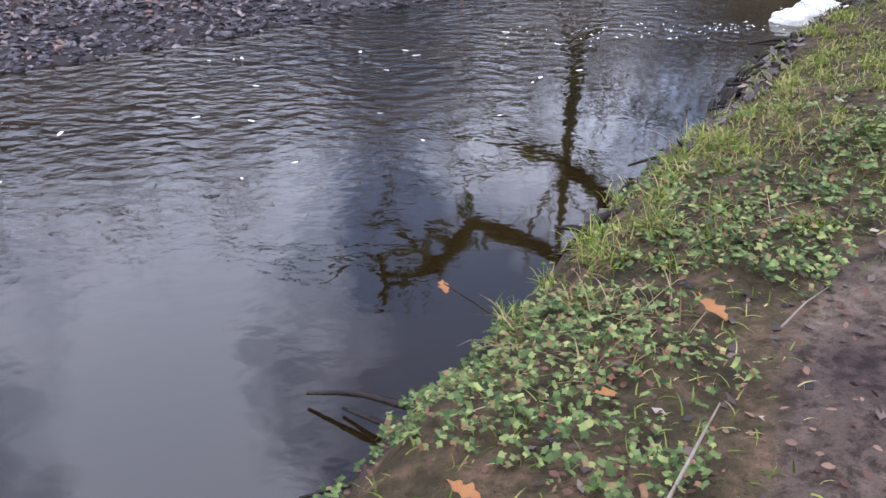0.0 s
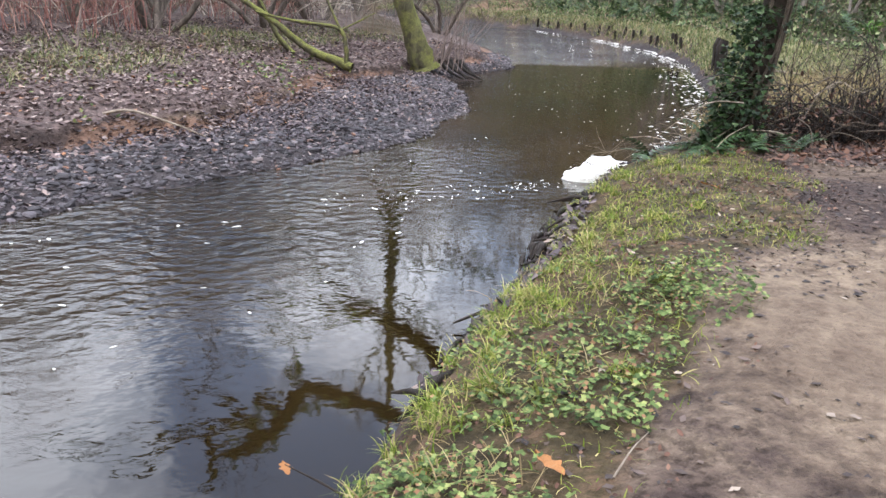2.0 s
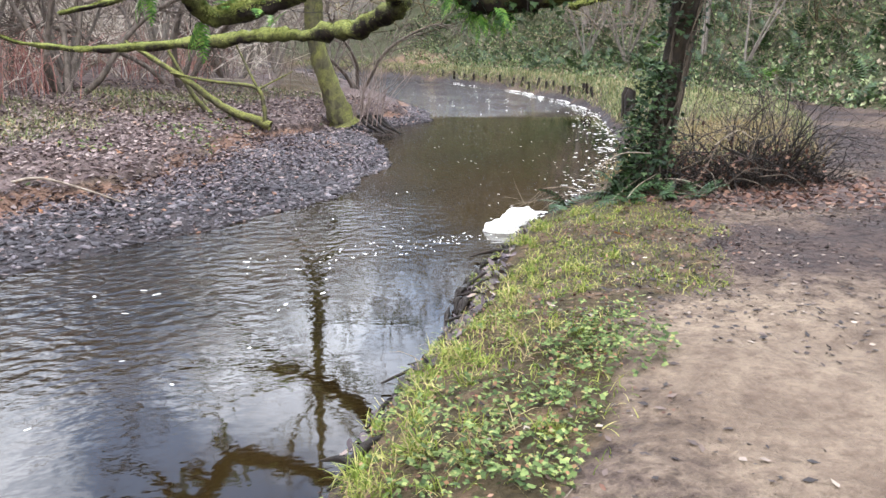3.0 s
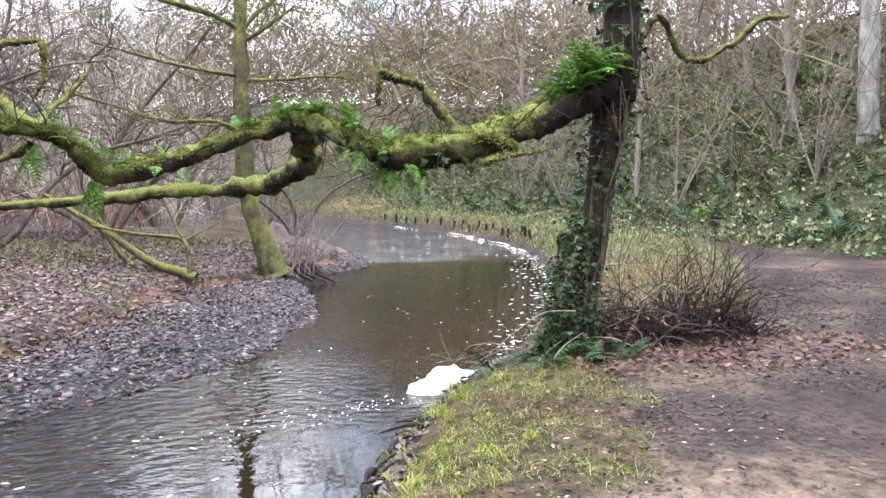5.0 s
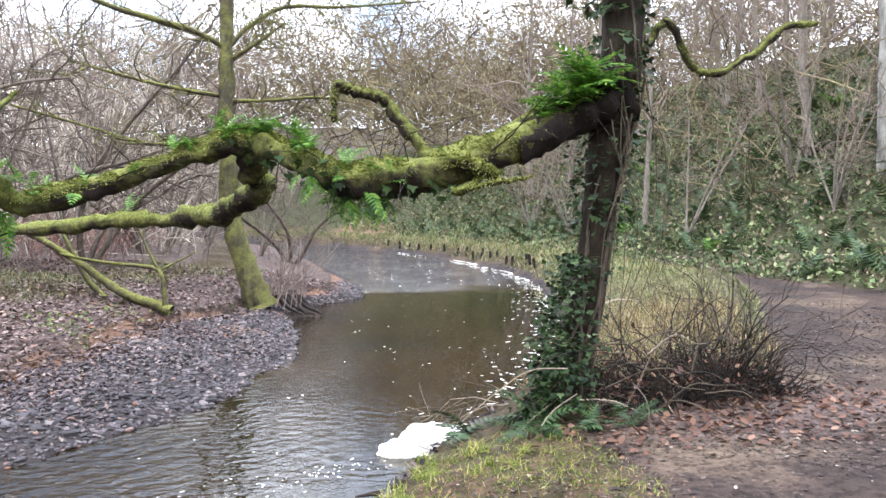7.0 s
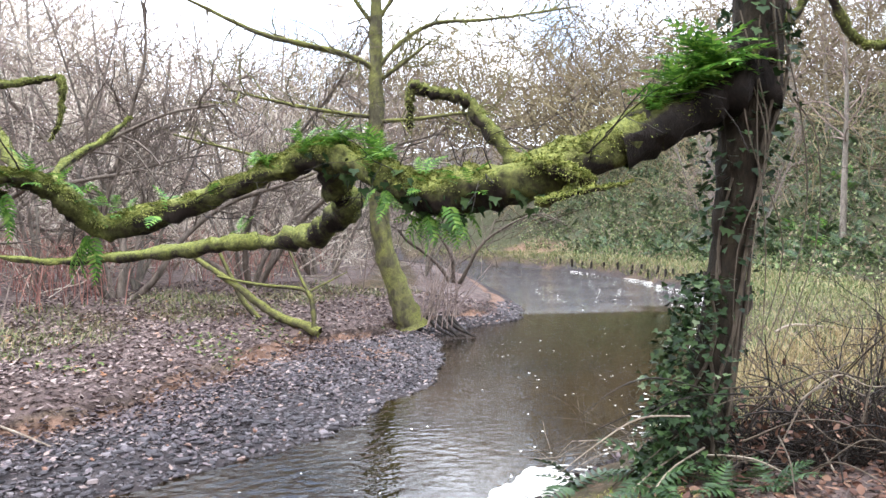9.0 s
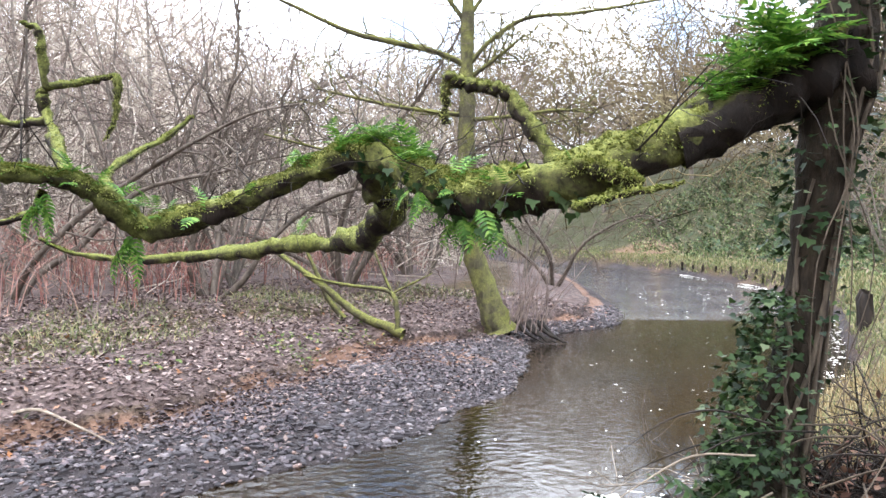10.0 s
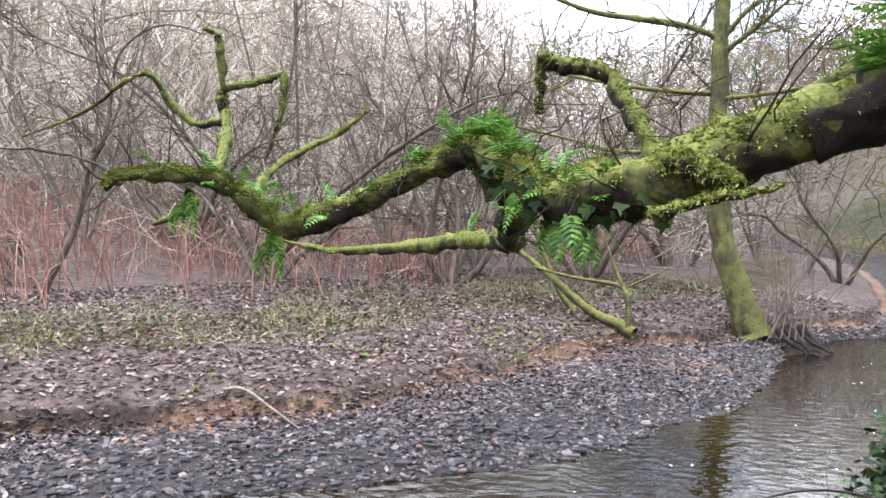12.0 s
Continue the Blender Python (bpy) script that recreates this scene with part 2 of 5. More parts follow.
clay = ramp(nt, nB.outputs["Fac"], [(0.3, (0.115, 0.060, 0.038)), (0.7, (0.27, 0.165, 0.115))])
hillc = ramp(nt, nB.outputs["Fac"], [(0.3, (0.018, 0.020, 0.009)), (0.55, (0.060, 0.062, 0.028)), (0.75, (0.12, 0.085, 0.058))])
leafhill = ramp(nt, nB.outputs["Fac"], [(0.3, (0.05, 0.042, 0.03)), (0.7, (0.18, 0.15, 0.115))])
c = mud
sand = ramp(nt, nB.outputs["Fac"], [(0.30, (0.125, 0.088, 0.062)), (0.66, (0.265, 0.20, 0.14))])
sand = mixc(nt, 0.55, sand, ramp(nt, nA.outputs["Fac"], [(0.40, (0.42, 0.36, 0.33)), (0.56, (1, 1, 1))]), "MULTIPLY")
sand = mixc(nt, 0.35, sand, ramp(nt, nD.outputs["Fac"], [(0.40, (0.4, 0.36, 0.34)), (0.5, (1, 1, 1))]), "MULTIPLY")
for name, col in (("sand", sand), ("turf", turf), ("hill", hillc), ("mould", mould), ("leafhill", leafhill), ("gravel", silt), ("clay", clay)):
    edge = nt.nodes.new("ShaderNodeMath")
    edge.operation = "MULTIPLY_ADD"
    nt.links.new(nB.outputs["Fac"], edge.inputs[0])
    edge.inputs[1].default_value, edge.inputs[2].default_value = 0.6, -0.3
    f2 = nt.nodes.new("ShaderNodeMath")
    f2.operation = "ADD"
    nt.links.new(attr(nt, name), f2.inputs[0])
    nt.links.new(edge.outputs[0], f2.inputs[1])
    c = mixc(nt, ramp(nt, f2.outputs[0], [(0.38, (0, 0, 0)), (0.62, (1, 1, 1))]), c, col)
c = mixc(nt, 0.45, c, ramp(nt, nC.outputs["Fac"], [(0.3, (0.45, 0.45, 0.45)), (0.65, (1, 1, 1))]), "MULTIPLY")
nt.links.new(c, b.inputs["Base Color"])
wet = ramp(nt, nA.outputs["Fac"], [(0.4, (0.62, 0.62, 0.62)), (0.62, (0.9, 0.9, 0.9))])
nt.links.new(wet, b.inputs["Roughness"])
b0 = bump(nt, b, nD.outputs["Fac"], 0.6, 0.03)
b1 = bump(nt, b, nB.outputs["Fac"], 0.7, 0.06, b0)
bump(nt, b, nC.outputs["Fac"], 0.7, 0.012, b1)

# water: brown and silty, with flowing ripples
M_WATER, nt, b = mat("brown_stream_water", 0.03, 0.5)
b.inputs["IOR"].default_value = 1.45
wn1 = tex_noise(nt, 0.35, 3, 0.5, coords(nt))
nt.links.new(ramp(nt, wn1.outputs["Fac"], [(0.35, (0.004, 0.0026, 0.001)), (0.65, (0.020, 0.0120, 0.004))]), b.inputs["Base Color"])
flow = nt.nodes.new("ShaderNodeTexCoord")
turn = nt.nodes.new("ShaderNodeMapping")
turn.inputs["Rotation"].default_value = (0, 0, radians(-48))
turn.inputs["Scale"].default_value = (1.0, 1.45, 1.0)
nt.links.new(flow.outputs["Object"], turn.inputs["Vector"])
r1 = tex_noise(nt, 6.0, 2, 0.45, turn.outputs["Vector"])
r2 = tex_noise(nt, 19.0, 2, 0.5, turn.outputs["Vector"])
rs = mixc(nt, 0.16, r1.outputs["Fac"], r2.outputs["Fac"])
calm = attr(nt, "ripple")
bn = nt.nodes.new("ShaderNodeBump")
bn.inputs["Distance"].default_value = 0.40
nt.links.new(calm, bn.inputs["Strength"])
nt.links.new(rs, bn.inputs["Height"])
nt.links.new(bn.outputs["Normal"], b.inputs["Normal"])


# ---- mesh tools ----
def mesh_of(name, v, f, material, smooth=True):
    """A mesh from arrays: v (n, 3) and f, either (m, k) or a list of arrays of faces of one size each."""
    v = np.asarray(v, dtype=np.float32).reshape(-1, 3)
    groups = [np.asarray(g, dtype=np.int32) for g in (f if isinstance(f, list) else [f]) if len(g)]
    me = bpy.data.meshes.new(name)
    me.vertices.add(len(v))
    me.vertices.foreach_set("co", v.ravel())
    loops = np.concatenate([g.ravel() for g in groups])
    sizes = np.concatenate([np.full(len(g), g.shape[1], np.int32) for g in groups])
    starts = np.concatenate([[0], np.cumsum(sizes)[:-1]]).astype(np.int32)
    me.loops.add(len(loops))
    me.loops.foreach_set("vertex_index", loops)
    me.polygons.add(len(sizes))
    me.polygons.foreach_set("loop_start", starts)
    me.polygons.foreach_set("use_smooth", np.full(len(sizes), smooth))
    me.update(calc_edges=True)
    me.materials.append(material)
    return me


def part(name, me, parent=None, label=""):
    ob = new(name, me)
    ob.parent = parent
    if label:
        ob["label"] = label
    return ob


def base(name, at, label, category, group="", kind=""):
    ob = new(name)
    ob.location = at
    ob.empty_display_size = 0.1
    return tagged(ob, label, category, group, kind)


def smooth_line(pts, n):
    """A Catmull-Rom line through the points, n steps a span."""
    p = np.asarray(pts, float)
    q = np.vstack([2 * p[0] - p[1], p, 2 * p[-1] - p[-2]])
    out = []
    for i in range(1, len(q) - 2):
        for s in np.linspace(0, 1, n, endpoint=False):
            a, b_, c_, d = q[i - 1], q[i], q[i + 1], q[i + 2]
            out.append(0.5 * (2 * b_ + (c_ - a) * s + (2 * a - 5 * b_ + 4 * c_ - d) * s * s + (3 * b_ - a - 3 * c_ + d) * s ** 3))
    out.append(q[-2])
    return np.array(out)


class Tubes:
    """Collects tapered round limbs into one mesh."""

    def __init__(self):
        self.v, self.f, self.n = [], [], 0

    def add(self, line, radii, sides=6, rough=0.0, rng=None):
        line, radii = np.asarray(line, float), np.asarray(radii, float)
        k = len(line)
        if len(radii) != k:
            radii = np.interp(np.linspace(0, 1, k), np.linspace(0, 1, len(radii)), radii)
        tan = np.gradient(line, axis=0)
        tan /= np.linalg.norm(tan, axis=1)[:, None] + 1e-9
        ref = np.array([0.31, 0.17, 0.93]) if abs(tan[:, 2]).mean() < 0.8 else np.array([0.93, 0.31, 0.17])
        u = np.cross(tan, ref)
        u /= np.linalg.norm(u, axis=1)[:, None] + 1e-9
        w = np.cross(tan, u)
        a = np.linspace(0, 2 * np.pi, sides, endpoint=False)
        r = radii[:, None] * np.ones((1, sides))
        if rough and rng is not None:
            lump = rng.normal(0, 1, (k, sides))
            lump = (lump + np.roll(lump, 1, 0) + np.roll(lump, 1, 1)) / 1.7
            r = r * (1 + rough * lump)
        ring = line[:, None, :] + r[..., None] * (np.cos(a)[None, :, None] * u[:, None, :] + np.sin(a)[None, :, None] * w[:, None, :])
        self.v.append(ring.reshape(-1, 3))
        i = np.arange(k - 1)[:, None] * sides + np.arange(sides)[None, :]
        j = np.arange(k - 1)[:, None] * sides + (np.arange(sides)[None, :] + 1) % sides
        q = np.stack([i, j, j + sides, i + sides], -1).reshape(-1, 4) + self.n
        self.f.append(q)
        self.n += k * sides
        return ring

    def mesh(self, name, material):
        return mesh_of(name, np.concatenate(self.v), np.concatenate(self.f), material)


def unit(v):
    return v / (np.linalg.norm(v, axis=-1, keepdims=True) + 1e-9)


def scatter(template_v, template_f, pos, heading, tilt, roll_, size):
    """Copies of one small template, laid by arrays of places, turns (radians) and sizes. Returns v and f."""
    tv, tf = np.asarray(template_v, float), np.asarray(template_f, int)
    n, k = len(pos), len(tv)
    size = np.asarray(size, float)
    if size.ndim == 1:
        size = np.repeat(size[:, None], 3, 1)
    p = tv[None] * size[:, None, :]
    cr, sr = np.cos(roll_)[:, None], np.sin(roll_)[:, None]
    x, y, z = p[..., 0], p[..., 1], p[..., 2]
    x, z = x * cr + z * sr, -x * sr + z * cr
    ct, st = np.cos(tilt)[:, None], np.sin(tilt)[:, None]
    y, z = y * ct - z * st, y * st + z * ct
    ch, sh = np.cos(heading)[:, None], np.sin(heading)[:, None]
    x, y = x * ch - y * sh, x * sh + y * ch
    v = np.stack([x, y, z], -1) + np.asarray(pos)[:, None, :]
    f = tf[None] + (np.arange(n) * k)[:, None, None]
    return v.reshape(-1, 3), f.reshape(-1, tf.shape[1])


def join(parts):
    v, f, n = [], [], 0
    for a, b_ in parts:
        v.append(a)
        f.append(b_ + n)
        n += len(a)
    return np.concatenate(v), np.concatenate(f)


# small leaf shapes: y is the length, z up
LEAF_V = [(0, 0, 0), (-0.22, 0.22, 0.05), (0.22, 0.22, 0.05), (0, 0.3, -0.02), (-0.3, 0.55, 0.08), (0.3, 0.55, 0.06), (0, 0.62, 0.0), (-0.16, 0.85, 0.05), (0.16, 0.85, 0.02), (0, 1.0, 0.09)]
LEAF_F = [(0, 3, 1), (0, 2, 3), (1, 3, 6), (1, 6, 4), (2, 6, 3), (2, 5, 6), (4, 6, 9), (4, 9, 7), (5, 9, 6), (5, 8, 9)]
IVY_V = [(0, 0, 0), (-0.42, -0.05, 0.06), (-0.55, 0.35, 0.1), (-0.22, 0.45, 0.02), (0, 1.0, 0.1), (0.22, 0.45, 0.02), (0.55, 0.35, 0.1), (0.42, -0.05, 0.06)]
IVY_F = [(0, 2, 1), (0, 3, 2), (0, 5, 3), (3, 5, 4), (0, 6, 5), (0, 7, 6)]
SCRAP_V = [(0, 0, 0.02), (-0.3, 0.4, 0.12), (0.28, 0.45, 0.06), (0.02, 0.5, -0.02), (-0.06, 1.0, 0.14)]
SCRAP_F = [(0, 3, 1), (0, 2, 3), (1, 3, 4), (3, 2, 4)]
BLADE_V = [(-0.5, 0, 0), (0.5, 0, 0), (-0.42, 0.12, 0.4), (0.42, 0.12, 0.4), (-0.25, 0.38, 0.74), (0.25, 0.38, 0.74), (0, 0.75, 0.92)]
BLADE_F = [(0, 1, 3), (0, 3, 2), (2, 3, 5), (2, 5, 4), (4, 5, 6)]


def frond_template(pairs=9):
    """A fern frond: an arching midrib with narrow leaflets on both sides."""
    v, f = [], []
    for i in range(pairs):
        s = (i + 0.6) / pairs
        y, z = s, 0.55 * s - 0.55 * s * s
        w = 0.24 * math.sin(math.pi * (0.18 + 0.80 * s)) + 0.015
        for sg in (-1, 1):
            k = len(v)
            v += [(0, y - 0.045, z), (0, y + 0.035, z + 0.005), (sg * w, y + 0.11, z - 0.04), (sg * w * 0.55, y + 0.005, z + 0.01)]
            f += [(k, k + 1, k + 2), (k, k + 2, k + 3)] if sg > 0 else [(k, k + 2, k + 1), (k, k + 3, k + 2)]
    return v, f


FROND_V, FROND_F = frond_template()


def fern_mesh(name, n, length, material, seed, spread=1.0, lean=(0, 0), rise=(-0.1, 0.85)):
    rng = np.random.default_rng(seed)
    h = rng.uniform(0, 2 * np.pi, n) if spread >= 1 else rng.normal(math.atan2(-lean[0], lean[1]), spread, n)
    v, f = scatter(FROND_V, FROND_F, rng.normal(0, 0.03, (n, 3)) * (1, 1, 0.3), h, rng.uniform(*rise, n), rng.normal(0, 0.25, n), length * rng.uniform(0.6, 1.1, n))
    return mesh_of(name, v, f, material)


# ---- the lie of the land ----
LEFT_Y = [-60, 0, 5.7, 6.6, 7.4, 8.3, 8.9, 9.9, 10.6, 12.2, 13.2, 16.2, 18, 19.5, 20.7, 24, 32, 41, 50, 58, 120]
LEFT_X = [-66, -8.6, -3.15, -2.2, -1.4, -0.5, 0.3, 1.25, 1.9, 2.6, 3.15, 3.6, 3.6, 4.6, 5.9, 6.6, 7.1, 7.3, 5.0, 1.0, -30]
RIGHT_Y = [-60, 0, 1.92, 2.4, 3.2, 3.8, 4.5, 5.1, 5.95, 7.0, 8.25, 9.8, 11.6, 14, 18, 23, 28, 34, 42, 50, 58, 120]
RIGHT_X = [-60, -1.5, -0.09, 0.2, 0.58, 0.9, 1.4, 1.75, 2.15, 2.85, 4.0, 5.2, 6.4, 8.0, 9.8, 12.0, 13.2, 13.8, 13.1, 11.2, 7.0, -24]


def shore(x, y):
    """How far a place lies outside the left and the right edge of the water."""
    x, y = np.asarray(x, float), np.asarray(y, float)
    out = []
    for ys, xs, sg in ((LEFT_Y, LEFT_X, -1), (RIGHT_Y, RIGHT_X, 1)):
        e = np.interp(y, ys, xs)
        slope = (np.interp(y + 0.6, ys, xs) - np.interp(y - 0.6, ys, xs)) / 1.2
        out.append(sg * (x - e) / np.sqrt(1 + slope ** 2))
    return out


def wobble(x, y, k, seed=0.0):
    return (np.sin(x * k * 1.3 + y * k * 0.7 + seed) + np.sin(x * k * -0.8 + y * k * 1.1 + 2.1 + seed * 1.7) + np.sin(x * k * 2.3 + y * k * 1.9 + 4 + seed)) / 3


def terrace(y):
    return np.interp(y, [-20, 5, 9, 10.3, 12.6, 14, 16.2, 17.4, 20, 40], [2.2, 1.9, 1.9, 2.2, 2.6, 2.9, 2.4, 0.9, 0.7, 0.7])


def hill_edge(y):
    """Where the right-hand hillside begins."""
    return np.interp(y, [-80, 8, 12, 15, 19.8, 23, 28, 34, 42, 50, 58, 120], [18, 15.2, 14.7, 14.3, 15.0, 15.0, 15.4, 16, 15.2, 13.6, 9.8, -20])


def land(x, y):
    """The height of the ground."""
    x, y = np.asarray(x, float), np.asarray(y, float)
    dl, dr = shore(x, y)
    dl = dl + 0.10 * wobble(x, y, 3.1) + 0.05 * wobble(x, y, 8.0, 1)
    dr = dr + 0.05 * wobble(x, y, 3.7, 2) + 0.03 * wobble(x, y, 11.0, 3)
    T = terrace(y)
    s = dl - T
    gravel = np.interp(dl / T, [0, 0.1, 0.5, 0.9, 1.0], [0, 0.035, 0.14, 0.13, 0.15])
    left = np.where(s < 0, gravel, np.interp(s, [0, 0.16, 0.6, 2, 4.5, 10, 35, 70, 150], [0.15, 0.32, 0.44, 0.62, 0.85, 1.15, 2.0, 4, 8]))
    left = left + np.where(s > 0.3, 0.05 * wobble(x, y, 1.7, 5), 0)
    right = np.interp(dr, [0, 0.10, 0.32, 0.75, 1.3, 60], [-0.03, 0.17, 0.44, 0.60, 0.71, 0.76])
    hill = np.clip(x - hill_edge(y), 0, 400)
    right = right + np.interp(hill, [0, 2, 12, 30, 60, 400], [0, 0.8, 7.5, 13, 14, 10]) * np.interp(y, [50, 85], [1, 0.3])
    far_left = np.clip(-8 - x - 0.10 * np.clip(y - 20, 0, 400), 0, 200)
    left = left + np.interp(far_left, [0, 6, 30, 60, 200], [0, 0.8, 8, 10, 8])
    right = right + np.where(dr > 1.0, 0.02 * wobble(x, y, 2.6, 8) + 0.012 * wobble(x, y, 7.1, 9), 0)
    bed = -np.interp(np.minimum(-dl, -dr), [0, 0.5, 1.6], [0.02, 0.16, 0.45])
    z = np.where(dl > 0, left, np.where(dr > 0, right, bed))
    # the wooded rise that closes the valley ahead
    z = z + np.interp(y, [60, 70, 98, 130, 400], [0, 1.5, 8, 9, 6])
    # unseen slope added behind the camera to block low sky light
    z = z + np.clip(-12 - y, 0, 60) * 0.55
    return z


def axis(lo, hi, step, far, grow=1.13):
    inner = list(np.arange(lo, hi + 1e-6, step))
    a, s = [], step
    p = hi
    while p < far:
        s *= grow
        p += s
        a.append(p)
    b_, s, p = [], step, lo
    while p > -far:
        s *= grow
        p -= s
        b_.append(p)
    return np.array(b_[::-1] + inner + a)


GX, GY = axis(-5.5, 8.5, 0.075, 420), axis(-0.5, 20, 0.085, 420)
XX, YY = np.meshgrid(GX, GY)
ZZ = land(XX, YY)
nx, ny = len(GX), len(GY)
idx = np.arange(nx * ny).reshape(ny, nx)
quads = np.stack([idx[:-1, :-1], idx[:-1, 1:], idx[1:, 1:], idx[1:, :-1]], -1).reshape(-1, 4)
ground_mesh = mesh_of("ground", np.stack([XX, YY, ZZ], -1).reshape(-1, 3), quads, M_GROUND)
DL, DR = shore(XX, YY)
TT = terrace(YY)
strip = np.interp(YY, [0, 2, 4, 5, 8, 12, 30], [0.85, 0.95, 1.35, 1.45, 1.2, 2.0, 3.0]) + 0.35 * wobble(XX, YY, 1.3, 5)
path_mid = np.interp(YY, [-40, 0, 5, 8, 12.3, 20, 60], [-33, 1.0, 6.0, 9.0, 12.6, 18, 30])
step01 = lambda v, a, b_: np.clip((v - a) / (b_ - a), 0, 1)
turf_m = np.where(DR > 0, np.maximum(step01(DR, 0.05, 0.3) * (1 - step01(DR, strip - 0.15, strip + 0.25)), step01(np.abs(XX - path_mid), 2.0, 3.4) * step01(YY, 6.6, 8.0) * step01(DR, 0.1, 0.4)), 0)
turf_m = np.maximum(turf_m, np.where(DL > 0, 0.75 * step01(DL - TT, 1.6, 2.4) * (1 - step01(DL - TT, 3.2, 4.6)), 0))
zones = {
    "turf": turf_m,
    "hill": np.maximum(np.where(DR > 0, step01(XX - hill_edge(YY), -0.6, 0.6), 0), 0.5 * step01(YY, 56, 62)),
    "leafhill": np.where(DL > 0, step01(-8 - XX - 0.10 * np.clip(YY - 20, 0, 400), 2, 9), 0) + step01(YY, 60, 75),
    "mould": np.where(DL > 0, step01(DL - TT, 0.05, 0.3) * (1 - 0.75 * step01(DL - TT, 1.6, 2.4) * (1 - step01(DL - TT, 3.2, 4.6))), np.exp(-((XX - 5.4) / 1.7) ** 2 - ((YY - 6.3) / 0.9) ** 2) * 0.9),
    "gravel": np.where(DL > -0.5, 1 - step01(DL - TT, -0.25, 0.0), 0) * (DL > -0.6) + (1.0 * (DL < 0) * (DR < 0)),
    "sand": np.where(DR > 0.7, np.exp(-((XX - 2.8) / 1.7) ** 2 - ((YY - 2.2) / 1.9) ** 2) * 0.9, 0),
    "clay": np.where(DL > 0, np.exp(-((DL - TT + 0.10) / 0.26) ** 2) * (0.78 + 0.5 * wobble(XX, YY, 0.9, 3)) + np.exp(-((XX - 1.95) / 1.1) ** 2 - ((YY - 15.2) / 0.8) ** 2), np.where(DR > 0.9, np.exp(-((YY - 51) / 5) ** 2 - ((DR - 2.4) / 1.6) ** 2), 0)),
}
for name, values in zones.items():
    a = ground_mesh.attributes.new(name, "FLOAT", "POINT")
    a.data.foreach_set("value", np.clip(values, 0, 1).astype(np.float32).ravel())
ground = tagged(new("ground", ground_mesh), "muddy woodland ground with path, gravel bar and leaf litter", "ground", kind="structure")

# water
wy = np.concatenate([np.arange(-40, -2, 1.0), np.arange(-2, 24, 0.25), np.arange(24, 110, 1.0)])
u = np.linspace(0, 1, 41)
wxl, wxr = np.interp(wy, LEFT_Y, LEFT_X) - 0.9, np.interp(wy, RIGHT_Y, RIGHT_X) + 0.5
WX = wxl[:, None] + (wxr - wxl)[:, None] * u[None]
WY = np.repeat(wy[:, None], 41, 1)
wi = np.arange(WX.size).reshape(WX.shape)
wq = np.stack([wi[:-1, :-1], wi[:-1, 1:], wi[1:, 1:], wi[1:, :-1]], -1).reshape(-1, 4)
water_mesh = mesh_of("water", np.stack([WX, WY, np.zeros_like(WX)], -1).reshape(-1, 3), wq, M_WATER)
wdl, wdr = shore(WX, WY)
rip = 0.007 + 0.022 * step01(-wdr, 0.6, 3.6) + 0.13 * step01(-wdr, 0.9, 2.6) * step01(WY, 3.5, 6.5) + 0.55 * step01(WY, 21, 26) * (0.6 + 0.6 * wobble(WX, WY, 1.4, 2)) + 0.007 * wobble(WX, WY, 0.9)
rip = rip + 0.05 * np.exp(-((WX - 2.3) / 0.9) ** 2 - ((WY - 7.75) / 0.30) ** 2)
rip = rip * np.where(WY < 22, np.interp(WY, [8.5, 10.5], [1, 0.35]), 1)
a = water_mesh.attributes.new("ripple", "FLOAT", "POINT")
a.data.foreach_set("value", np.clip(rip, 0.004, 1).astype(np.float32).ravel())
water = tagged(new("water", water_mesh), "brown shallow stream with rippled reflections of sky", "water", kind="structure")


# ---- trees ----
def twiggy(tubes, start, way, length, radius, rng, depth, sides=4, kids=3, droop=0.0, wander=0.28, up=0.12, thin=0.002):
    """Adds a bare limb that wanders and forks into thinner ones."""
    k = 5 if depth > 1 else 4 if depth > 0 else 3
    pts, d = [np.array(start, float)], unit(np.array(way, float))
    for _ in range(k):
        d = unit(d + rng.normal(0, wander, 3) + np.array([0, 0, up - droop]))
        pts.append(pts[-1] + d * length / k)
    pts = np.array(pts)
    tubes.add(pts, np.maximum(np.linspace(radius, radius * 0.35, k + 1), thin), sides)
    if depth > 0:
        for _ in range(kids):
            s = rng.uniform(0.25, 1.0)
            i = min(int(s * k), k - 1)
            p = pts[i] + (pts[i + 1] - pts[i]) * rng.uniform(0, 1)
            side = unit(np.cross(d, rng.normal(0, 1, 3)))
            w2 = unit(unit(pts[i + 1] - pts[i]) * 0.75 + side * 0.85)
            twiggy(tubes, p, w2, length * rng.uniform(0.45, 0.7), radius * (1 - 0.55 * s) * 0.6, rng, depth - 1, 3, kids, droop, wander, up, thin)


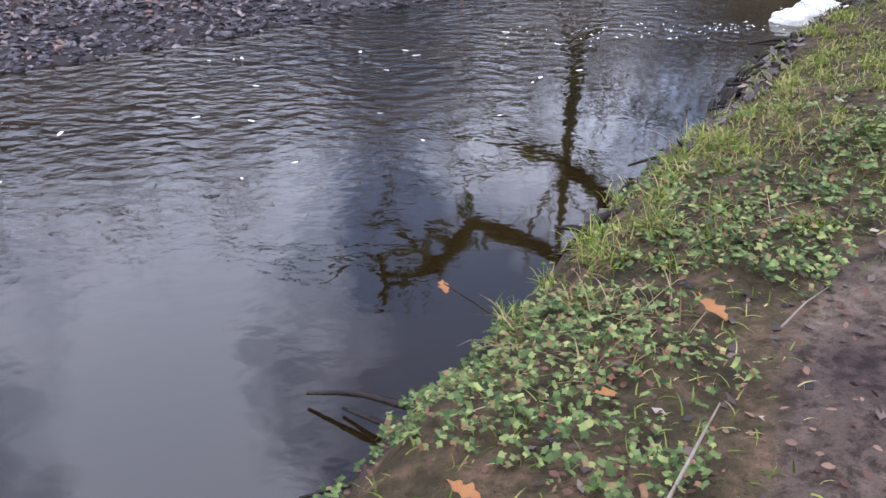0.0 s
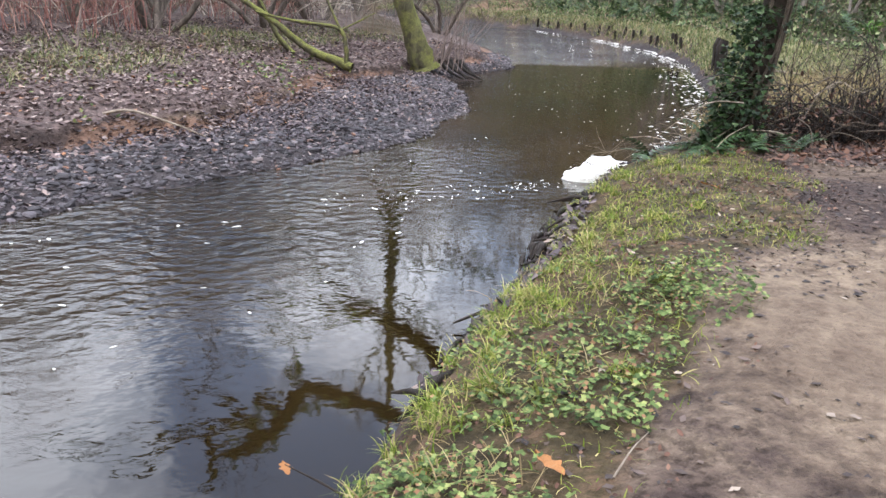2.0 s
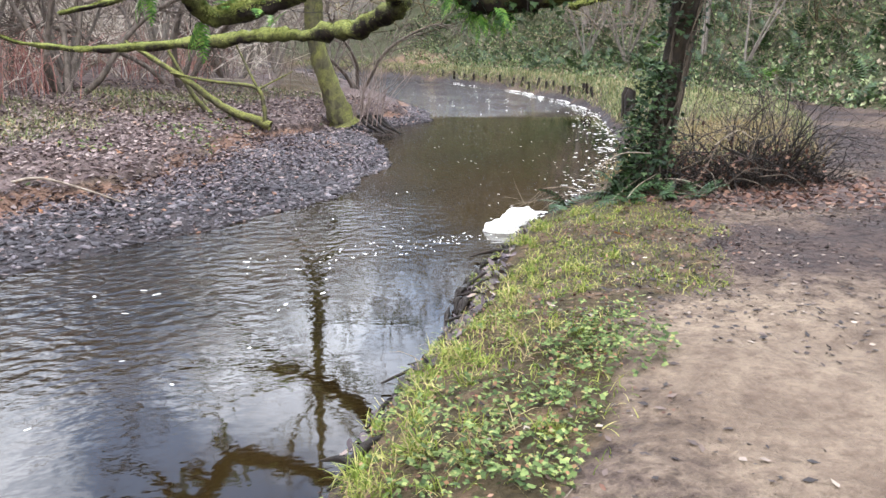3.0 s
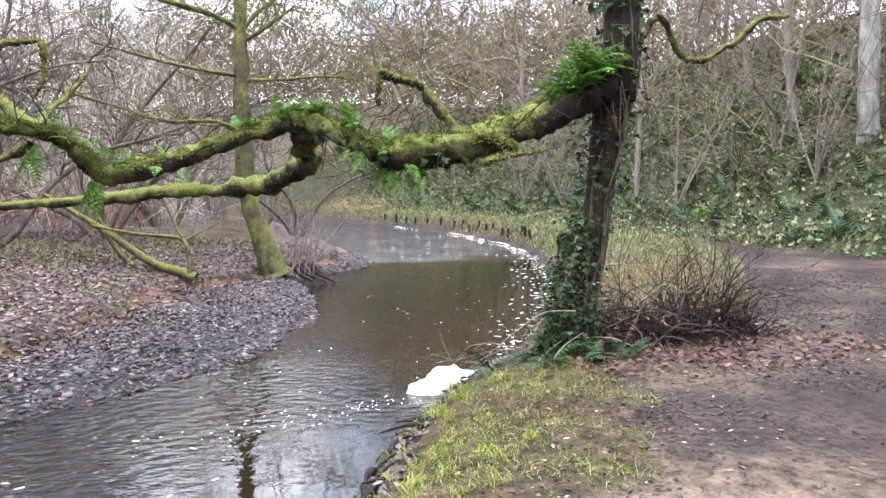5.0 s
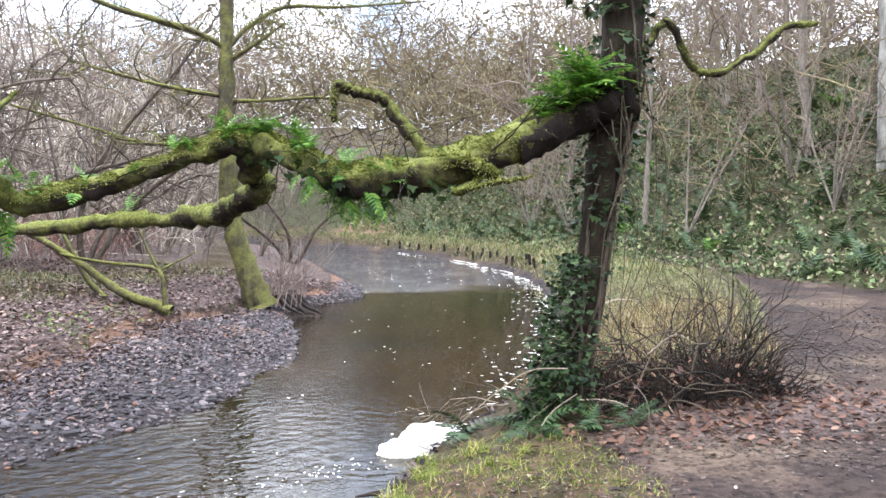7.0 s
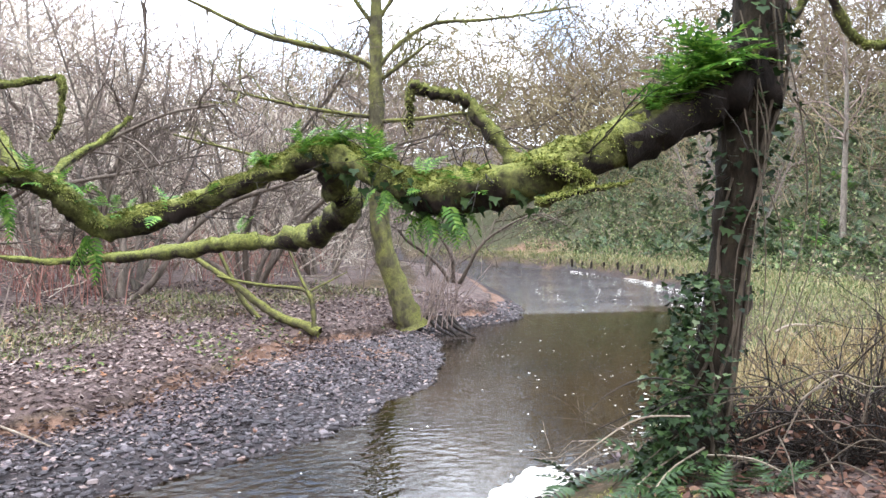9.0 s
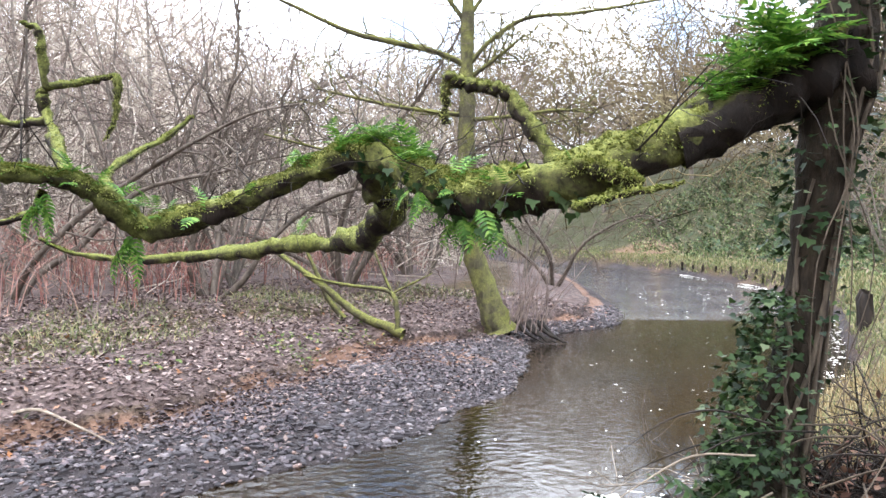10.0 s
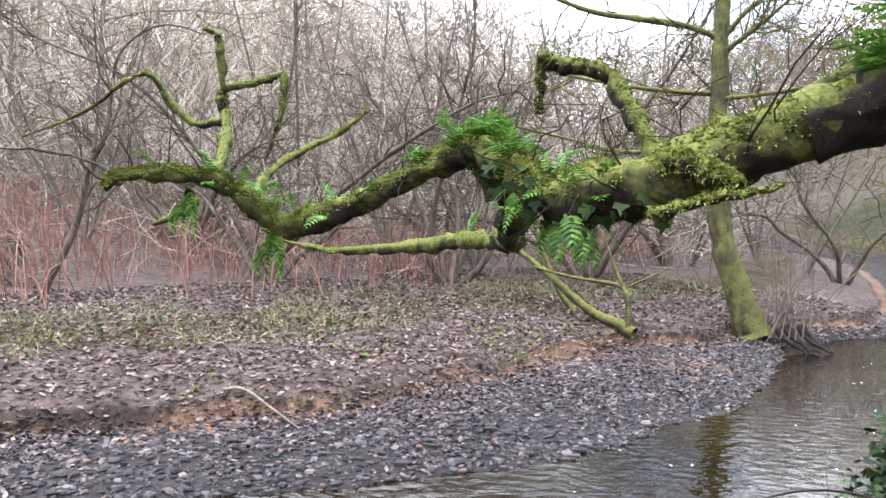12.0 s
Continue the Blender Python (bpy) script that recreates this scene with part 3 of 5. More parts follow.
def moss_on(ring, rng, per=26, size=0.03, low=0.15):
    """Short moss tufts on the upper half of a limb, given the rings of its skin."""
    k, s, _ = ring.shape
    mid = ring.mean(1, keepdims=True)
    out = unit(ring - mid)
    i, j, a, b_ = rng.integers(0, k - 1, per), rng.integers(0, s, per), rng.uniform(0, 1, (per, 1)), rng.uniform(0, 1, (per, 1))
    j2 = (j + 1) % s
    pos = ring[i, j] * (1 - a) * (1 - b_) + ring[i + 1, j] * a * (1 - b_) + ring[i, j2] * (1 - a) * b_ + ring[i + 1, j2] * a * b_
    nor = out[i, j]
    on = nor[:, 2] > low - rng.uniform(0, 0.5, per)
    on &= np.sin(pos[:, 0] * 7 + 1) + np.sin(pos[:, 1] * 9) + np.sin(pos[:, 0] * 23 + pos[:, 2] * 17) > -1.2 + rng.normal(0, 0.3, per)
    pos, nor = pos[on], nor[on]
    n = len(pos)
    head = np.arctan2(-nor[:, 0], nor[:, 1]) + rng.normal(0, 0.8, n)
    return scatter(BLADE_V, BLADE_F, pos - nor * 0.004, head, -np.arccos(np.clip(nor[:, 2], -1, 1)) * 0.8 + rng.normal(0, 0.3, n), rng.normal(0, 0.5, n),
                   np.stack([rng.uniform(0.5, 1.1, n) * size * 0.8, rng.uniform(0.6, 1.4, n) * size, rng.uniform(0.6, 1.4, n) * size], -1))


def ivy_on(line, radii, rng, n, size=0.06, spread=0.05, side=None):
    """Ivy leaves standing out from a stem."""
    line = np.asarray(line, float)
    s = rng.uniform(0, len(line) - 1.001, n)
    i = s.astype(int)
    p = line[i] + (line[i + 1] - line[i]) * (s - i)[:, None]
    rr = np.interp(s, np.linspace(0, len(line) - 1, len(radii)), radii)
    a = rng.uniform(0, 2 * np.pi, n) if side is None else rng.normal(side, 1.0, n)
    off = np.stack([np.cos(a), np.sin(a), np.zeros(n)], -1)
    p = p + off * (rr + np.abs(rng.normal(0, spread, n)))[:, None]
    return scatter(IVY_V, IVY_F, p, a - np.pi / 2 + rng.normal(0, 0.5, n), rng.uniform(-1.2, 0.2, n), rng.normal(0, 0.5, n), size * rng.uniform(0.6, 1.3, n))


FROND_MESH = mesh_of("frond", FROND_V, np.array(FROND_F), M_FERN)


def fronds(tree, at, n, length, seed, rise=(-0.1, 0.85)):
    """Single fern fronds that spring from one place."""
    rg = np.random.default_rng(seed)
    for _ in range(n):
        ob = part("frond", FROND_MESH, tree)
        turn_ = Matrix.Rotation(rg.uniform(0, 6.28), 4, "Z") @ Matrix.Rotation(rg.uniform(*rise), 4, "X") @ Matrix.Rotation(rg.normal(0, 0.25), 4, "Y")
        ob.matrix_basis = Matrix.Translation(Vector(at + rg.normal(0, 0.03, 3))) @ turn_ @ Matrix.Scale(length * rg.uniform(0.6, 1.1), 4)


def ivy_tree():
    rng = np.random.default_rng(11)
    at = (4.05, 6.65, 0.62)
    tree = base("ivy_covered_tree", at, "leaning riverside tree with ivy-clad trunk and a long mossy horizontal limb", "tree")
    inv = -np.array(at)
    trunk_line = smooth_line([(3.98, 6.65, 0.35), (4.05, 6.65, 0.8), (4.16, 6.65, 1.3), (4.25, 6.66, 1.75), (4.30, 6.65, 2.2), (4.33, 6.62, 2.6), (4.40, 6.6, 2.95), (4.43, 6.6, 3.4), (4.42, 6.62, 4.0), (4.5, 6.7, 5.0), (4.42, 6.9, 6.5), (4.6, 7.0, 8.0)], 6)
    trunk_r = [0.25, 0.165, 0.125, 0.108, 0.105, 0.135, 0.17, 0.15, 0.135, 0.115, 0.08, 0.03]
    tb = Tubes()
    tb.add(trunk_line + inv, trunk_r, 14, 0.06, rng)
    for a in (0.4, 1.7, 2.9, 4.2, 5.3):
        e = np.array([math.cos(a), math.sin(a), 0])
        tb.add(smooth_line([(4.02, 6.65, 0.85) + e * 0.08 + inv, (4.02, 6.65, 0.68) + e * 0.26 + inv, (4.02, 6.65, 0.5) + e * 0.5 + inv], 4), [0.09, 0.07, 0.03], 7, 0.08, rng)
    part("trunk", tb.mesh("trunk", M_IVYBARK), tree, "dark trunk wrapped in ivy stems")

    limb_pts = [(4.40, 6.6, 3.02), (4.12, 6.57, 2.90), (3.72, 6.51, 2.68), (3.2, 6.45, 2.47), (2.85, 6.62, 2.37), (2.5, 6.87, 2.34), (2.27, 7.02, 2.45), (2.0, 7.35, 2.60), (1.82, 7.53, 2.64), (1.5, 7.62, 2.54), (1.1, 7.74, 2.38), (0.7, 7.82, 2.24), (0.3, 7.88, 2.17), (0.12, 7.72, 2.34), (-0.05, 7.56, 2.47), (-0.3, 7.35, 2.50), (-0.52, 7.2, 2.48), (-0.60, 7.15, 2.40)]
    limb = smooth_line(limb_pts, 7)
    limb_r = np.interp(np.linspace(0, 17, len(limb)), np.arange(18), [0.19, 0.175, 0.15, 0.125, 0.125, 0.12, 0.09, 0.095, 0.11, 0.078, 0.075, 0.085, 0.095, 0.075, 0.065, 0.05, 0.042, 0.04])
    limb_r = limb_r * (1 + 0.06 * rng.normal(0, 1, len(limb)))
    tb = Tubes()
    base_ring = tb.add(limb[:18] + inv, limb_r[:18], 16, 0.17, rng)
    part("limb_base", tb.mesh("limb_base", M_LIMBBASE), tree, "dark bare base of the limb")
    tb = Tubes()
    rings = [tb.add(limb[14:] + inv, limb_r[14:] * np.where(np.arange(len(limb) - 14) < 4, 0.96, 1.0), 16, 0.13, rng)]
    limb_ob = part("limb", tb.mesh("limb", M_LIMB), tree, "thick crooked limb with bright green moss")

    def side_branch(name, pts, rad, moss=True, seg=6, sides=8, label=""):
        t2 = Tubes()
        ln = smooth_line(pts, seg)
        rr = np.interp(np.linspace(0, 1, len(ln)), np.linspace(0, 1, len(rad)), rad) * (1 + (0.16 if moss else 0.05) * rng.normal(0, 1, len(ln)))
        rg = t2.add(ln + inv + rng.normal(0, 0.006, ln.shape), rr, sides, 0.18, rng)
        if moss:
            rings.append(rg)
        return part(name, t2.mesh(name, M_LIMB if moss else M_DARKTWIG), limb_ob, label)

    side_branch("branch", [(1.9, 7.5, 2.6), (1.95, 7.7, 2.42), (2.0, 7.82, 2.29), (1.85, 8.2, 2.17), (1.66, 8.7, 2.07), (1.3, 9.4, 2.04), (0.9, 9.8, 2.02), (0.55, 10.1, 1.97), (-0.4, 10.8, 1.88), (-1.2, 11.1, 1.82), (-1.95, 11.4, 1.88), (-2.3, 11.3, 2.05)],
                [0.11, 0.115, 0.105, 0.09, 0.105, 0.07, 0.068, 0.075, 0.055, 0.042, 0.03, 0.015], label="lower mossy branch under the limb")
    side_branch("branch", [(3.0, 6.55, 2.48), (2.86, 6.7, 2.66), (2.75, 6.78, 2.84), (2.66, 6.8, 2.91), (2.55, 6.82, 2.93), (2.45, 6.83, 2.96), (2.40, 6.86, 2.99), (2.39, 6.88, 2.88), (2.38, 6.88, 2.74)], [0.055, 0.045, 0.04, 0.036, 0.032, 0.03, 0.03, 0.026, 0.018], label="hooked mossy side branch")
    side_branch("branch", [(3.05, 6.35, 2.48), (3.2, 6.25, 2.42), (3.31, 6.18, 2.37)], [0.045, 0.045, 0.03], label="short mossy stub")
    side_branch("branch", [(3.35, 6.45, 2.42), (3.1, 6.2, 2.28), (3.0, 6.2, 2.27), (3.18, 6.1, 2.30), (3.45, 6.0, 2.36)], [0.025, 0.022, 0.018, 0.014, 0.008])
    # upright and forked arms at the limb's far end
    side_branch("branch", [(-0.1, 7.6, 2.45), (-0.45, 8.2, 2.72), (-0.75, 8.6, 3.0), (-0.80, 8.62, 3.2), (-0.74, 8.6, 3.28)], [0.045, 0.045, 0.042, 0.04, 0.035], label="forked mossy arm rising from the limb")
    side_branch("branch", [(-0.76, 8.6, 3.25), (-0.78, 8.58, 3.5), (-0.80, 8.57, 3.68), (-0.92, 8.55, 3.74)], [0.032, 0.028, 0.025, 0.012])
    side_branch("branch", [(-0.76, 8.6, 3.25), (-0.5, 8.8, 3.34), (-0.25, 8.7, 3.35), (-0.22, 8.65, 3.2), (-0.23, 8.62, 3.0), (-0.3, 8.6, 2.85)], [0.03, 0.026, 0.025, 0.024, 0.022, 0.008])
    side_branch("branch", [(-0.75, 8.6, 3.0), (-1.0, 8.6, 2.97), (-1.28, 8.6, 3.12), (-1.5, 8.58, 3.4), (-1.75, 8.55, 3.36), (-2.2, 8.5, 3.1), (-2.8, 8.4, 2.9)], [0.035, 0.032, 0.032, 0.026, 0.022, 0.016, 0.006])
    side_branch("branch", [(0.1, 7.75, 2.35), (-0.25, 8.6, 2.62), (-0.1, 9.3, 2.95), (0.05, 9.6, 3.18)], [0.04, 0.034, 0.028, 0.012])
    side_branch("branch", [(-0.2, 7.5, 2.38), (-0.5, 7.9, 2.26), (-0.95, 8.0, 2.15)], [0.03, 0.028, 0.016], label="broken pale branch end")
    side_branch("branch", [(-0.55, 7.2, 2.42), (-1.0, 7.7, 2.48), (-1.4, 7.9, 2.60), (-2.0, 8.0, 2.72), (-2.8, 8.0, 2.78)], [0.022, 0.02, 0.016, 0.012, 0.005], False)
    side_branch("branch", [(4.42, 6.6, 3.2), (4.66, 6.6, 3.4), (4.82, 6.6, 3.56), (5.0, 6.6, 3.3), (5.1, 6.6, 3.22), (5.28, 6.6, 3.23), (5.64, 6.6, 3.40), (5.92, 6.6, 3.63), (6.21, 6.6, 3.66)], [0.05, 0.035, 0.03, 0.025, 0.025, 0.03, 0.028, 0.03, 0.02], label="bent mossy branch towards the hillside")
    side_branch("branch", [(4.42, 6.62, 3.9), (3.7, 6.5, 4.35), (2.9, 6.4, 4.5), (2.2, 6.5, 4.42), (1.4, 6.7, 4.7)], [0.09, 0.08, 0.07, 0.06, 0.03], label="upper mossy limb")
    side_branch("branch", [(4.45, 6.65, 4.5), (5.2, 6.9, 5.2), (6.2, 7.2, 5.8)], [0.08, 0.06, 0.03])
    side_branch("branch", [(4.45, 6.68, 4.9), (3.8, 7.4, 5.8), (3.0, 8.2, 6.6)], [0.07, 0.055, 0.03])

    # thin twigs
    for _ in range(46):
        tw = Tubes()
        i = rng.integers(8, len(limb) - 2)
        twiggy(tw, limb[i] + inv, unit(rng.normal(0, 1, 3) + (0, -0.1, 0.7)), rng.uniform(0.25, 0.8), rng.uniform(0.004, 0.008), rng, 1, 3, 2, 0.0, 0.3, 0.0)
        part("twig", tw.mesh("twig", M_DARKTWIG), tree, "thin bare twig")
    for p0, w0, L in (((4.45, 6.65, 4.8), (1, 0.3, 0.8), 2.5), ((4.45, 6.8, 5.6), (-0.8, 0.6, 0.7), 2.4), ((4.5, 6.9, 6.2), (0.2, 1, 0.7), 2.2), ((1.4, 6.7, 4.7), (-1, 0.2, 0.4), 1.8), ((6.2, 7.2, 5.8), (0.8, 0.5, 0.5), 2.0), ((3.0, 8.2, 6.6), (-0.7, 0.6, 0.6), 2.0), ((2.2, 6.5, 4.4), (-0.3, -0.6, 0.3), 1.5)):
        tw = Tubes()
        twiggy(tw, np.array(p0) + inv, np.array(w0, float), L, 0.03, rng, 3, 4, 4, 0.02, 0.25, 0.05)
        part("bough", tw.mesh("bough", M_DARKTWIG), tree, "forking bare bough of the crown")

    # climbing stems on the trunk
    cs = Tubes()
    for k in range(7):
        a0, z0, z1 = rng.uniform(0, 6.28), rng.uniform(0.6, 0.9), rng.uniform(1.6, 4.0)
        zz = np.linspace(z0, z1, 14)
        cx, cy = np.interp(zz, trunk_line[:, 2], trunk_line[:, 0]), np.interp(zz, trunk_line[:, 2], trunk_line[:, 1])
        rr = np.interp(zz, np.interp(np.linspace(0, 1, len(trunk_r)), np.linspace(0, 1, len(trunk_line)), trunk_line[:, 2]), trunk_r) + 0.018
        aa = a0 + np.cumsum(rng.normal(0, 0.18, 14))
        cs.add(np.stack([cx + rr * np.cos(aa), cy + rr * np.sin(aa), zz], -1) + inv, [0.014, 0.012, 0.008], 5)
    for k in range(6):
        x0 = rng.uniform(4.15, 4.6)
        cs.add(smooth_line(np.array([(x0, 6.42, rng.uniform(2.5, 3.4)), (x0 + rng.normal(0.05, 0.1), 6.38, 2.6), (x0 + rng.normal(0, 0.12), 6.36, 2.0), (x0 + rng.normal(-0.1, 0.1), 6.35, 1.3)]) + inv, 4), [0.006, 0.005, 0.003], 4)
    part("ivy_stem", cs.mesh("ivy_stem", M_VINE), tree, "grey climbing ivy stems")

    lower = smooth_line([(3.9, 6.5, 0.5), (3.95, 6.5, 0.9), (4.0, 6.52, 1.3), (4.12, 6.55, 1.85)], 5)
    leaves = [ivy_on(lower + inv, [0.16, 0.16, 0.13, 0.05], rng, 1900, 0.042, 0.07, math.pi * 1.1), ivy_on(trunk_line[22:44] + inv, [0.13, 0.16, 0.15], rng, 480, 0.055, 0.05),
              ivy_on(trunk_line[6:26] + inv, [0.16, 0.13], rng, 110, 0.045, 0.03), ivy_on(trunk_line[44:60] + inv, [0.13, 0.1], rng, 1000, 0.065, 0.10)]
    part("ivy", mesh_of("ivy", *join(leaves), M_IVY), tree, "dark glossy ivy leaves")
    n = 130
    i = rng.integers(24, 56, n)
    v, f = scatter(IVY_V, IVY_F, limb[i] + inv + rng.normal(0, 0.05, (n, 3)) + (0, -0.08, -0.06), rng.uniform(0, 6.28, n), rng.uniform(-1.6, -0.6, n), rng.normal(0, 0.4, n), rng.uniform(0.05, 0.11, n) * 0.8)
    part("ivy", mesh_of("ivy", v, f, M_IVY), tree, "ivy trailing from the limb")

    rings.append(base_ring[9:])
    moss = [moss_on(r, rng, 60000, 0.016, 0.06) if k == 0 else moss_on(r, rng, 17000 if k == 1 else 2400, 0.015, -0.05) for k, r in enumerate(rings)]
    part("moss", mesh_of("moss", *join(moss), M_MOSSTUFT), tree, "bright yellow-green moss cushions")
    for (fx, fy, fz), n, L in (((4.05, 6.42, 3.00), 44, 0.30), ((3.88, 6.44, 2.86), 34, 0.26), ((3.72, 6.46, 2.78), 20, 0.2), ((1.95, 7.35, 2.70), 16, 0.17), ((1.70, 7.5, 2.68), 14, 0.16), ((2.2, 7.0, 2.56), 10, 0.20),
                                        ((2.62, 6.78, 2.42), 8, 0.18), ((0.35, 7.86, 2.30), 8, 0.20), ((1.35, 7.66, 2.58), 6, 0.18), ((-0.15, 7.5, 2.42), 9, 0.22), ((1.0, 9.7, 2.08), 6, 0.2), ((2.75, 6.7, 2.30), 9, 0.24), ((2.45, 6.9, 2.22), 8, 0.24)):
        fronds(tree, np.array((fx, fy, fz)) + inv, n, L * 1.15, int(abs(fx) * 100 + fz * 37))
    for k in range(20):
        i = int(np.interp(k, [0, 19], [26, 104])) + int(rng.integers(-2, 3))
        fronds(tree, limb[i] + inv + np.array((rng.normal(0, 0.03), rng.normal(-0.03, 0.03), limb_r[i] * rng.uniform(0.1, 0.9))), int(rng.integers(3, 8)), rng.uniform(0.13, 0.24), 500 + k, (-0.5, 1.0))
    for fx, fy, fz, n, L in ((2.62, 6.75, 2.24, 12, 0.22), (2.45, 6.88, 2.2, 9, 0.22), (0.2, 7.85, 2.1, 8, 0.26), (-0.2, 7.45, 2.36, 7, 0.22), (2.25, 7.0, 2.36, 8, 0.2)):
        fronds(tree, np.array((fx, fy, fz)) + inv, n, L, int(abs(fx) * 100 + 7), (-1.5, -0.7))
    return tree


ivy_tree()


def far_mossy_tree():
    rng = np.random.default_rng(5)
    at = (3.06, 18.1, 0.33)
    inv = -np.array(at)
    tree = base("mossy_alder_tree", at, "slender moss-covered tree with a curved foot on the far bank", "tree")
    line = smooth_line([(3.16, 18.1, 0.15), (3.04, 18.1, 0.5), (2.76, 18.1, 1.3), (2.57, 18.1, 2.2), (2.50, 18.1, 3.4), (2.48, 18.15, 4.5), (2.5, 18.2, 5.4), (2.5, 18.3, 6.4), (2.55, 18.4, 8.0), (2.5, 18.5, 10.0)], 5)
    tb = Tubes()
    tb.add(line + inv, [0.34, 0.27, 0.21, 0.18, 0.17, 0.155, 0.14, 0.115, 0.07, 0.03], 12, 0.12, rng)
    part("trunk", tb.mesh("trunk", M_MOSSY), tree)
    tw = Tubes()
    for pts, r in (([(2.5, 18.2, 5.35), (1.9, 18.1, 5.62), (1.0, 18.0, 5.8), (0.2, 18.0, 6.0), (-0.7, 17.9, 6.4), (-1.6, 17.8, 6.8)], 0.07), ([(2.5, 18.2, 5.35), (3.0, 18.2, 5.9), (3.7, 18.2, 6.3), (4.6, 18.1, 6.35), (5.6, 18.1, 6.5), (6.6, 18.0, 6.65)], 0.05),
                   ([(2.48, 18.15, 4.4), (1.8, 18.0, 4.45), (1.05, 17.9, 4.55), (0.3, 17.8, 4.7), (-0.4, 17.7, 4.85)], 0.05), ([(2.5, 18.2, 5.1), (3.1, 18.0, 5.5), (3.6, 17.9, 5.9)], 0.05), ([(2.49, 18.1, 4.3), (3.3, 18.0, 4.35), (4.2, 17.9, 4.45), (5.0, 17.9, 4.4)], 0.045),
                   ([(2.5, 18.3, 6.2), (2.0, 18.2, 6.9), (1.7, 18.1, 7.8)], 0.05), ([(2.5, 18.3, 6.3), (3.0, 18.3, 7.0), (3.6, 18.3, 7.6)], 0.05), ([(2.5, 18.1, 3.2), (1.9, 17.7, 3.4), (1.0, 17.4, 3.35), (0.0, 17.2, 3.6), (-1.2, 17.0, 3.9)], 0.05)):
        t1 = Tubes()
        ln = smooth_line(pts, 5)
        t1.add(ln + inv, [r, r * 0.75, r * 0.35], 6, 0.1, rng)
        part("branch", t1.mesh("branch", M_MOSSY), tree)
        for k in range(14):
            i = rng.integers(3, len(ln) - 1)
            twiggy(tw, ln[i] + inv, unit(ln[i] - ln[i - 1]) + rng.normal(0, 0.6, 3), rng.uniform(0.6, 1.4), 0.018, rng, 2, 4, 3, 0.0, 0.3, 0.05)
    part("spray", tw.mesh("spray", M_MOSSY), tree, "fine mossy yellow-green spray")
    # dark young shoots round the foot
    for k in range(26):
        sh = Tubes()
        p = np.array([3.35 + rng.uniform(-0.1, 0.7), 18.0 + rng.uniform(-0.4, 0.5), 0.2])
        twiggy(sh, p + inv, (rng.normal(0.25, 0.25), rng.normal(0, 0.2), 1), rng.uniform(0.8, 2.0), 0.014, rng, 1, 4, 2, 0, 0.12, 0.1)
        part("shoot", sh.mesh("shoot", M_TWIG), tree, "thin brown shoot")
    for k in range(6):
        rt = Tubes()
        x0 = 3.25 + rng.uniform(0, 0.8)
        rt.add(smooth_line([(x0, 18.0, 0.4), (x0 + 0.15, 17.85, 0.2), (x0 + 0.3 + rng.uniform(0, 0.3), 17.7, 0.02)] + inv, 3), [0.05, 0.04, 0.015], 5, 0.1, rng)
        part("root", rt.mesh("root", M_DARKTWIG), tree, "dark exposed root")
    return tree


far_mossy_tree()


def fallen_branch():
    rng = np.random.default_rng(6)
    at = (1.36, 16.2, 0.45)
    inv = -np.array(at)
    ob = base("fallen_mossy_branch", at, "crooked mossy branch propped on the leafy bank", "branch")
    for pts, r in (([(1.40, 16.2, 0.36), (1.15, 16.3, 0.48), (0.75, 16.4, 0.60), (0.35, 16.5, 0.85), (-0.1, 16.6, 1.2), (-0.7, 16.8, 1.6), (-1.2, 17, 1.9)], 0.09), ([(1.30, 16.2, 0.42), (1.30, 16.25, 0.75), (1.18, 16.3, 1.08), (0.7, 16.4, 1.16), (0.2, 16.5, 1.22), (-0.4, 16.6, 1.35)], 0.05), ([(1.2, 16.3, 1.05), (1.0, 16.4, 1.5), (0.78, 16.5, 2.0)], 0.03), ([(1.2, 16.3, 1.05), (1.6, 16.4, 1.25), (1.9, 16.5, 1.4)], 0.02),
                   ([(0.3, 16.8, 0.55), (0.0, 16.9, 0.9), (-0.3, 17.0, 1.5), (-0.5, 17.1, 1.9)], 0.06)):
        t1 = Tubes()
        t1.add(smooth_line(pts, 5) + inv, [r, r * 0.8, r * 0.35], 7, 0.12, rng)
        part("stem", t1.mesh("stem", M_MOSSY), ob)


fallen_branch()


def bare_tree_meshes(seed, height, stems=1, spread=0.5):
    rng = np.random.default_rng(seed)
    trunk, crown = Tubes(), Tubes()
    for s in range(stems):
        lean = rng.normal(0, 0.05 if stems == 1 else 0.28, 2)
        h = height * rng.uniform(0.8, 1.05)
        zz = np.linspace(-0.3, h, 10)
        xx = lean[0] * zz + 0.02 * h * np.sin(zz / h * 4 + seed)
        yy = lean[1] * zz + 0.02 * h * np.cos(zz / h * 3 + seed)
        line = np.stack([xx, yy, zz], -1)
        r0 = (0.013 * height + 0.02) / (1 if stems == 1 else 1.9)
        trunk.add(line, np.linspace(r0, 0.015, 10), 7, 0.05, rng)
        for k in range(20 if stems == 1 else 9):
            q = rng.uniform(0.28, 0.97)
            i = int(q * 9)
            a = rng.uniform(0, 6.28)
            p = line[i] + (line[min(i + 1, 9)] - line[i]) * (q * 9 - i)
            twiggy(crown, p, (math.cos(a), math.sin(a), rng.uniform(0.3, 1.2)), h * rng.uniform(0.16, 0.36) * spread * 2 * (1.15 - q * 0.6), max(r0 * 0.45 * (1.1 - q), 0.016), rng, 2, 4, 3, 0.0, 0.28, 0.04, 0.008)
    return trunk.mesh("trunk", M_GREY), crown.mesh("crown", M_TWIG)


